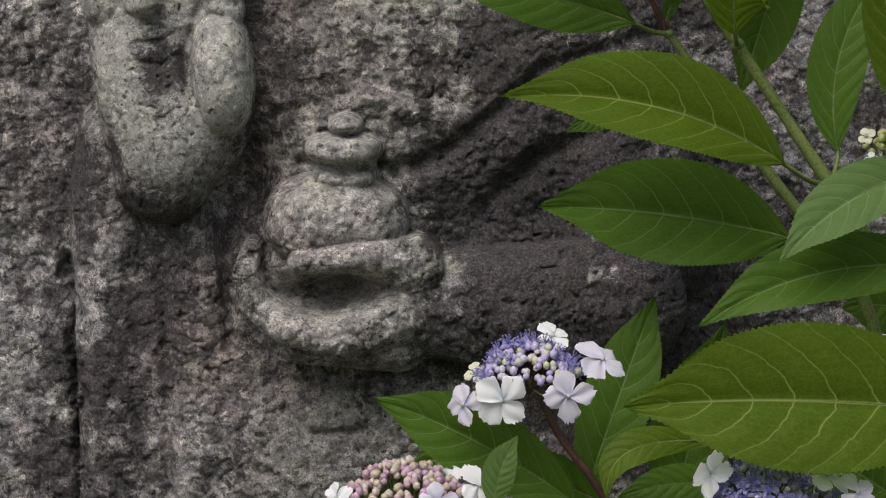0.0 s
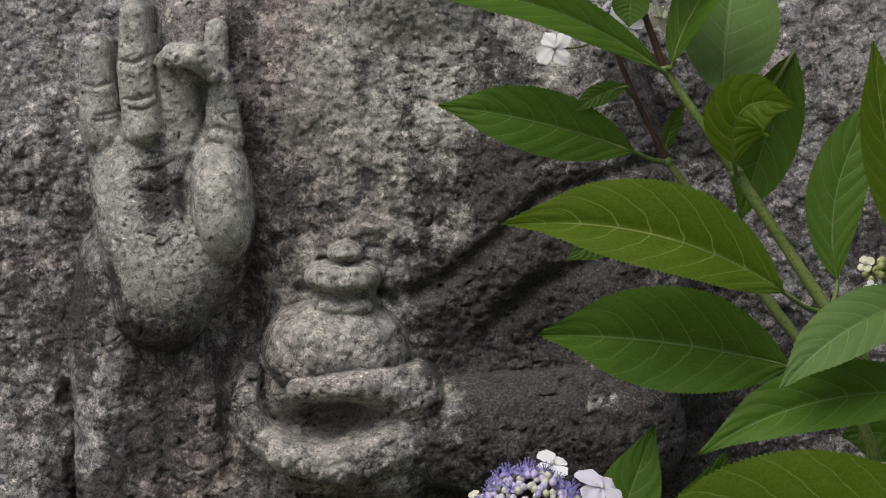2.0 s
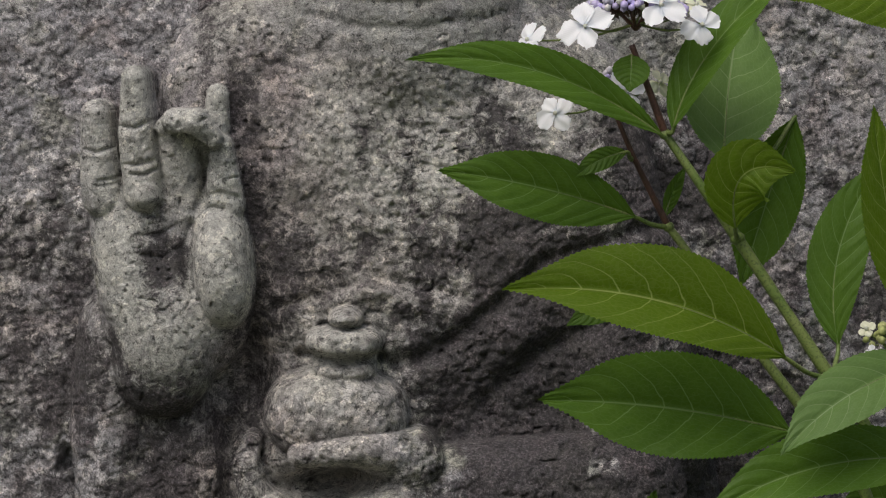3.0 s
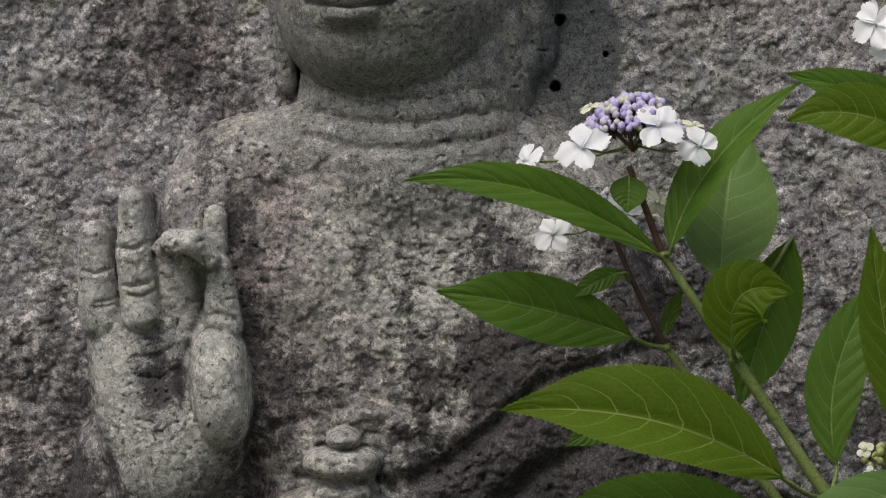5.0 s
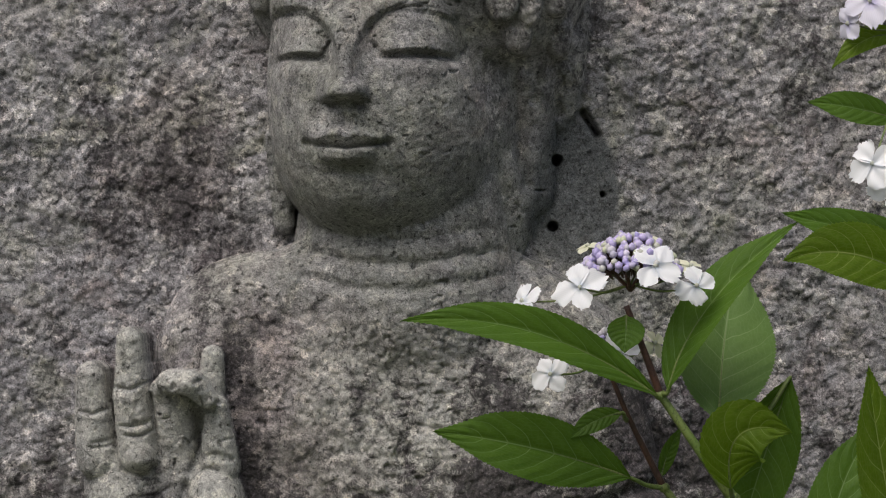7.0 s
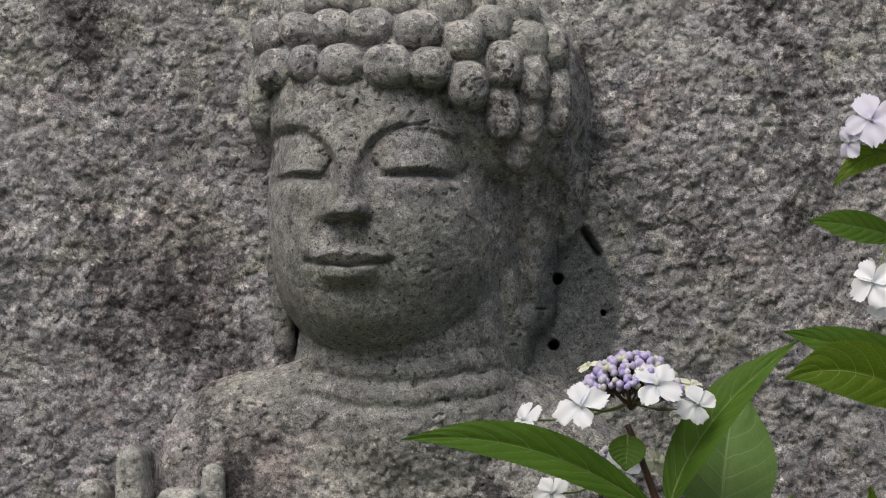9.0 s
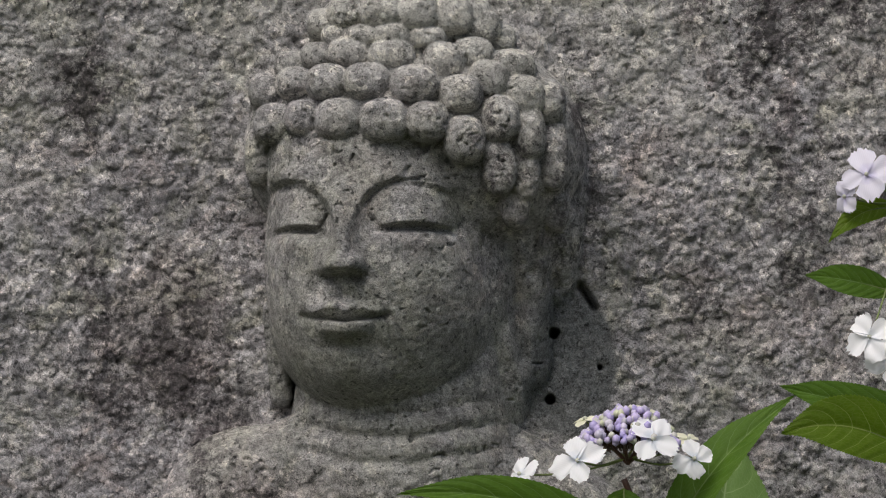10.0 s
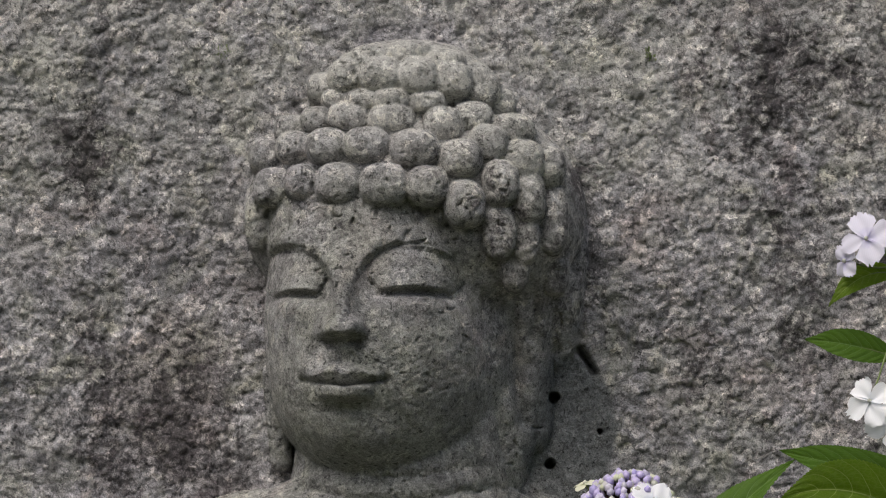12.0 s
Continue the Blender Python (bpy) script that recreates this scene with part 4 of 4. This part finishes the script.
stem([(0.1475, 2.7917, 1.3922), (0.1639, 2.7917, 1.3705), (0.2097, 2.7877, 1.3064), (0.2485, 2.7837, 1.2537), (0.2888, 2.7757, 1.1770), (0.3120, 2.7837, 0.8925), (0.35, 2.73, 0.0)],
     [0.0026, 0.0028, 0.0034, 0.0038, 0.0042, 0.005, 0.007])
stem([(0.1105, 2.7837, 1.4709), (0.1248, 2.7877, 1.4372), (0.1475, 2.7917, 1.3922)], [0.0016, 0.0019, 0.0025], STEM_RED, label="dark red stem below the flower")
stem([(0.0575, 2.6637, 1.1722), (0.0736, 2.6637, 1.1400), (0.1005, 2.6677, 1.1020), (0.1423, 2.6797, 1.0229), (0.2253, 2.7277, 0.6121), (0.34, 2.66, 0.0)],
     [0.0022, 0.0025, 0.0028, 0.0032, 0.005, 0.006], STEM_RED, label="dark red stem below the flower")
stem([(-0.0244, 2.6397, 1.0991), (-0.0085, 2.6437, 1.0471), (0.0776, 2.6797, 0.8074), (0.31, 2.64, 0.0)], [0.0022, 0.0028, 0.004, 0.006])
stem([(0.1991, 2.6477, 1.0978), (0.2086, 2.6557, 1.0450), (0.2523, 2.7037, 0.7287), (0.37, 2.66, 0.0)], [0.0022, 0.0028, 0.004, 0.006])
stem([(0.3111, 2.7597, 1.6931), (0.3167, 2.7597, 1.6228), (0.3218, 2.7557, 1.5266), (0.3195, 2.7517, 1.3790), (0.3149, 2.7437, 1.1807)], [0.0020, 0.0024, 0.003, 0.0036, 0.0046])
for p, r in (((0.1423, 2.7357, 1.4545), 0.0042), ((0.1895, 2.7389, 1.3869), 0.0052), ((0.2516, 2.7437, 1.2948), 0.0062), ((0.1475, 2.7917, 1.3922), 0.0040)):
    bm = bmesh.new()
    ball_into(bm, Vector(p), r, 0, 0.9, 2)
    part("stem_node", bm, STEM, bush)

# leaves, from the top of the bush down
leaf((0.3019, 2.7597, 1.6876), (0.2789, 2.7517, 1.6963), (0.2545, 2.7437, 1.6663), 0.0170, 20, 14, LEAF_YOUNG, 16, join=(0.3137, 2.7597, 1.6746))
leaf((0.3028, 2.7677, 1.6336), (0.2723, 2.7597, 1.6443), (0.2394, 2.7557, 1.6456), 0.0215, 15, 14, LEAF, 18, join=(0.3167, 2.7597, 1.6265))
leaf((0.3278, 2.7757, 1.5536), (0.2657, 2.7677, 1.5620), (0.2227, 2.7597, 1.5733), 0.0260, 22, 20, LEAF, join=(0.3220, 2.7573, 1.5414))
leaf((0.3185, 2.7437, 1.5210), (0.2691, 2.7277, 1.5600), (0.2196, 2.7117, 1.5407), 0.0424, 14, 20, LEAF_YOUNG, join=(0.3218, 2.7557, 1.5266))
leaf((0.1811, 2.745, 1.4352), (0.1840, 2.79, 1.4857), (0.2006, 2.845, 1.5460), 0.0675, 6, 10, LEAF_PALE, wave=0.4, join=(0.1882, 2.7417, 1.3886))
leaf((0.1470, 2.7277, 1.4576), (0.1599, 2.7237, 1.5153), (0.2308, 2.7197, 1.5664), 0.0380, -42, 20, LEAF, join=(0.1423, 2.7357, 1.4545))
leaf((0.1397, 2.7237, 1.4540), (0.0598, 2.6957, 1.5130), (-0.0264, 2.6797, 1.5022), 0.0325, 18, 28, LEAF, wave=0.5, join=(0.1423, 2.7357, 1.4545))
leaf((0.1194, 2.7757, 1.4420), (0.0994, 2.7677, 1.4399), (0.0837, 2.7637, 1.4252), 0.0148, 10, 14, LEAF, 14, join=(0.1226, 2.7877, 1.4372))
leaf((0.1199, 2.7277, 1.5059), (0.1196, 2.7197, 1.4956), (0.1180, 2.7177, 1.4818), 0.0241, 0, 10, LEAF, 10)
leaf((0.1452, 2.7917, 1.3989), (0.1484, 2.7957, 1.4145), (0.1599, 2.7997, 1.4332), 0.0112, 20, 12, LEAF, 14, join=(0.1475, 2.7917, 1.3922))
leaf((0.1243, 2.7757, 1.3995), (0.0607, 2.7597, 1.4238), (-0.0059, 2.7437, 1.4308), 0.0451, 12, 16, LEAF, wave=0.5, join=(0.1475, 2.7917, 1.3922))
leaf((0.1867, 2.7197, 1.3943), (0.1764, 2.6957, 1.4458), (0.2251, 2.7077, 1.4310), 0.0464, 4, 14, LEAF_YOUNG, 26, join=(0.1895, 2.7389, 1.3869))
leaf((0.2329, 2.8117, 1.4649), (0.2118, 2.8157, 1.4026), (0.1971, 2.8117, 1.3522), 0.0445, 0, 10, LEAF, wave=0.3, join=(0.2046, 2.7957, 1.4295))
leaf((0.2185, 2.7117, 1.3110), (0.1394, 2.6797, 1.3656), (0.0352, 2.6557, 1.3572), 0.0742, 28, 32, LEAF_YOUNG, 59, wave=0.4, join=(0.2516, 2.7437, 1.2948), label="large bright green toothed leaf")
leaf((0.1259, 2.7957, 1.3471), (0.1033, 2.7917, 1.3417), (0.0796, 2.7877, 1.3266), 0.0210, 0, 10, LEAF, 18)
leaf((0.2258, 2.7437, 1.2598), (0.1455, 2.7277, 1.2828), (0.0590, 2.7157, 1.2830), 0.0746, 20, 20, LEAF, 54, wave=0.5, join=(0.2486, 2.7757, 1.2522), label="large dark green toothed leaf")
leaf((0.2575, 2.7597, 1.3158), (0.2434, 2.7677, 1.3820), (0.2917, 2.7757, 1.4412), 0.0386, -12, 10, LEAF, join=(0.2516, 2.7437, 1.2948))
leaf((0.2994, 2.7037, 1.3340), (0.2804, 2.6957, 1.4031), (0.2724, 2.6917, 1.4740), 0.0434, 25, 14, LEAF_YOUNG, join=(0.3149, 2.7437, 1.3058))
leaf((0.3167, 2.7277, 1.3069), (0.2551, 2.6957, 1.2983), (0.2134, 2.6797, 1.2503), 0.0428, 28, 16, LEAF_PALE, 30, wave=0.4, join=(0.3188, 2.7457, 1.2836), label="pale dull green toothed leaf")
leaf((0.3323, 2.7357, 1.2411), (0.2385, 2.7117, 1.2572), (0.1619, 2.6957, 1.2066), 0.0509, 26, 28, LEAF, 48, wave=0.4, join=(0.3149, 2.7437, 1.2102))
leaf((0.3250, 2.8317, 1.2009), (0.2946, 2.8317, 1.2122), (0.2673, 2.8317, 1.2054), 0.0380, 0, 8, LEAF)
leaf((0.3398, 2.6797, 1.1530), (0.2215, 2.6397, 1.1734), (0.1108, 2.6157, 1.1655), 0.1009, 18, 20, LEAF_YOUNG, 59, wave=0.3, join=(0.3580, 2.7357, 1.1230), label="large bright green toothed leaf")
leaf((0.0902, 2.7357, 1.0881), (0.1155, 2.7437, 1.1623), (0.1380, 2.7517, 1.2219), 0.0471, -10, 14, LEAF, 45, wave=0.3, join=(0.1096, 2.6717, 1.0870))
leaf((0.1533, 2.7757, 1.0672), (0.1608, 2.7837, 1.1313), (0.1868, 2.7917, 1.2002), 0.0560, 0, 10, LEAF, 45, wave=0.3, join=(0.1617, 2.7037, 0.9897))
leaf((0.0848, 2.6797, 1.0948), (0.0165, 2.6717, 1.1443), (-0.0457, 2.6637, 1.1647), 0.0509, 14, 16, LEAF, 45, wave=0.5, join=(0.1041, 2.6677, 1.0966))
leaf((0.0348, 2.7037, 1.1147), (0.0022, 2.7037, 1.1339), (-0.0246, 2.7037, 1.1107), 0.0239, 10, 8, LEAF, 20)
leaf((0.0310, 2.6237, 1.1015), (0.0309, 2.6197, 1.1249), (0.0459, 2.6157, 1.1479), 0.0225, -20, 16, LEAF_PALE, 20)
leaf((0.1073, 2.7037, 1.0893), (0.0636, 2.6957, 1.1104), (0.0238, 2.6917, 1.1305), 0.0332, 10, 10, LEAF, 26)
leaf((0.1718, 2.6637, 1.1358), (0.0980, 2.6477, 1.1475), (0.1028, 2.6437, 1.1031), 0.0249, 30, 14, LEAF_YOUNG, 24, join=(0.1843, 2.6637, 1.1079))
leaf((0.1912, 2.7117, 1.1001), (0.1472, 2.7037, 1.1111), (0.1106, 2.6957, 1.0960), 0.0254, 20, 10, LEAF, 24)
leaf((0.3093, 2.7597, 1.0790), (0.2723, 2.7597, 1.1049), (0.2427, 2.7597, 1.1215), 0.0481, 0, 10, LEAF, 30)
leaf((0.3213, 2.7997, 1.0916), (0.2988, 2.7997, 1.1142), (0.2612, 2.7997, 1.1029), 0.0450, 0, 10, LEAF, 30)

# flower heads with their florets
top = (0.1225, 2.7277, 1.5263)
head = flower_head(top, 0.033, 0.030, 280, BUDS, 0.0031, 0, STEM_RED, "lacecap flower head with lilac buds and white florets", 3)
for c, n, r, s, m in (((0.0895, 2.7037, 1.5236), (-0.35, -1, 0.25), 0.0203, 20, WHITE), ((0.1374, 2.7037, 1.5370), (0.1, -1, 0.45), 0.0188, 50, WHITE),
                      ((0.1637, 2.7077, 1.5250), (0.3, -1, 0.1), 0.0152, 10, WHITE), ((0.0531, 2.7117, 1.5149), (-0.9, -0.7, 0.6), 0.0167, 30, WHITE),
                      ((0.1339, 2.7437, 1.5559), (0.2, -0.4, 1), 0.0125, 5, CREAM), ((0.1613, 2.7277, 1.5373), (0.3, -0.6, 0.8), 0.0095, 25, CREAM),
                      ((0.0961, 2.7477, 1.5505), (-0.4, -0.3, 1), 0.0096, 15, CREAM)):
    floret(head, c, n, r, m, s, stalk_from=top)
top = (0.1097, 2.7837, 1.4784)
head = flower_head(top, 0.016, 0.016, 60, BUDS, 0.0025, 0, STEM_RED, "small lacecap flower head with lilac buds", 5)
for c, n, r, s, m in (((0.1172, 2.7677, 1.4814), (0.1, -1, 0.3), 0.0156, 15, WHITE), ((0.0720, 2.7677, 1.4673), (-0.3, -1, 0.1), 0.0156, 40, WHITE),
                      ((0.1403, 2.7837, 1.4877), (0.7, -0.8, 0.2), 0.0112, 20, CREAM)):
    floret(head, c, n, r, m, s, stalk_from=top)
top = (0.0530, 2.6637, 1.1722)
head = flower_head(top, 0.031, 0.028, 210, BUDS, 0.0028, 34, STEM_RED, "lacecap flower head with open blue flowers and pale florets", 7)
for c, n, r, s, m in (((0.0357, 2.6397, 1.1666), (-0.1, -1, -0.15), 0.0195, 45, WHITE), ((0.0775, 2.6397, 1.1695), (0.15, -1, -0.1), 0.0191, 10, LILAC),
                      ((0.0993, 2.6637, 1.1893), (0.5, -0.7, 0.7), 0.0200, 35, LILAC), ((0.0685, 2.6877, 1.2017), (0.2, -0.7, 0.9), 0.0137, 20, WHITE),
                      ((0.0121, 2.6477, 1.1628), (-0.7, -1, -0.1), 0.0170, 15, LILAC), ((0.0193, 2.6717, 1.1805), (-0.5, -0.8, 0.5), 0.0093, 25, CREAM)):
    floret(head, c, n, r, m, s, stalk_from=top)
top = (-0.0244, 2.6397, 1.0920)
head = flower_head(top, 0.042, 0.034, 230, BUDS_PINK, 0.0032, 0, STEM, "lacecap flower head with closed pinkish buds", 11)
for c, n, r, s, m in (((0.0215, 2.6317, 1.1133), (0.4, -1, 0.3), 0.0162, 30, WHITE), ((0.0021, 2.6637, 1.1200), (0.2, -0.5, 1), 0.0150, 10, WHITE),
                      ((-0.0677, 2.6317, 1.1049), (-0.7, -0.8, 0.3), 0.0141, 40, WHITE), ((-0.0049, 2.6117, 1.1068), (0.1, -1, 0.2), 0.0154, 0, LILAC)):
    floret(head, c, n, r, m, s, stalk_from=top)
top = (0.1991, 2.6477, 1.0954)
head = flower_head(top, 0.030, 0.030, 150, BUDS, 0.0025, 60, STEM, "lacecap flower head with open blue flowers", 13)
for c, n, r, s, m in (((0.1692, 2.6397, 1.1203), (-0.8, -0.7, 0.4), 0.0177, 10, WHITE), ((0.2417, 2.6477, 1.1174), (0.5, -0.5, 0.8), 0.0177, 25, WHITE),
                      ((0.2605, 2.6397, 1.1079), (0.3, -0.9, 0.4), 0.0156, 40, LILAC)):
    floret(head, c, n, r, m, s, stalk_from=top)
top = (0.2343, 2.6637, 1.0929)
flower_head(top, 0.014, 0.016, 40, BUDS, 0.0026, 10, STEM, "small cluster of blue and lilac buds", 15)
top = (0.2915, 2.7597, 1.3158)
head = flower_head(top, 0.016, 0.012, 26, BUDS_GREEN, 0.0030, 0, STEM, "young yellow-green flower head", 17)
floret(head, (0.2781, 2.7437, 1.3120), (-0.2, -1, 0.0), 0.0059, WHITE, 10)
floret(head, (0.2744, 2.7437, 1.3271), (-0.3, -1, 0.4), 0.0074, CREAM, 30)
top = (0.3111, 2.7597, 1.6968)
head = flower_head(top, 0.022, 0.022, 50, BUDS, 0.0026, 0, STEM, "lacecap flower head at the edge of the bush", 19)
for c, n, r, s, m in (((0.2791, 2.7357, 1.7098), (-0.3, -1, 0.2), 0.0220, 15, LILAC), ((0.2663, 2.7437, 1.6964), (-0.8, -0.7, -0.2), 0.0132, 40, LILAC),
                      ((0.2801, 2.7277, 1.6039), (-0.6, -0.8, 0.1), 0.0190, 35, WHITE), ((0.2947, 2.7277, 1.5885), (-0.2, -1, 0.1), 0.0205, 5, WHITE)):
    floret(head, c, n, r, m, s, stalk_from=top)


# ---- small growth and litter on the rock
MOSS = island_material("moss", [(0.0, (0.15, 0.21, 0.06)), (0.5, (0.22, 0.29, 0.10)), (1.0, (0.30, 0.36, 0.17))], 0.8)
SILK, silk_nt, silk_bsdf = material("silk")
nt_c = ramp(silk_nt, noise_tex(silk_nt, node(silk_nt, "ShaderNodeNewGeometry").outputs["Position"], 900, 2), [(0.3, (0.6, 0.6, 0.57)), (0.7, (0.82, 0.82, 0.80))])
silk_nt.links.new(nt_c, silk_bsdf.inputs["Base Color"])


def moss_tuft(centre, spread, count, seed):
    rnd = random.Random(seed)
    c = Vector(centre)
    bm = bmesh.new()
    for _ in range(count):
        a, q = rnd.uniform(0, 6.28), math.sqrt(rnd.random())
        foot = c + Vector((math.cos(a) * q * spread, 0.010, math.sin(a) * q * spread * 1.1))
        tip = foot + Vector((rnd.uniform(-0.002, 0.002), -0.010 * rnd.uniform(0.5, 1.0), rnd.uniform(-0.001, 0.004)))
        tube_into(bm, [foot, foot.lerp(tip, 0.5) + Vector((0, 0, -0.0006)), tip], [0.0006, 0.0005, 0.0002], 4)
    me = bpy.data.meshes.new("moss_tuft")
    bm.to_mesh(me)
    bm.free()
    me.materials.append(MOSS)
    tagged(new("moss_tuft", me), "small soft green moss tuft growing on the rock", "moss", group="moss tufts on the rock")


moss_tuft((-0.1541, 2.9781, 1.8617), 0.005, 45, 3)
moss_tuft((0.1509, 2.9781, 1.8593), 0.004, 22, 4)
bm = bmesh.new()
tube_into(bm, [(0.0733, 2.9077, 1.7807), (0.0786, 2.9037, 1.7764), (0.0801, 2.9021, 1.7712), (0.0779, 2.9037, 1.7686)], [0.0003, 0.0006, 0.0007, 0.0003], 6)
me = bpy.data.meshes.new("spider_silk")
bm.to_mesh(me)
bm.free()
me.materials.append(SILK)
tagged(new("spider_silk", me), "short white curl of spider silk on the stone hair", "cobweb")
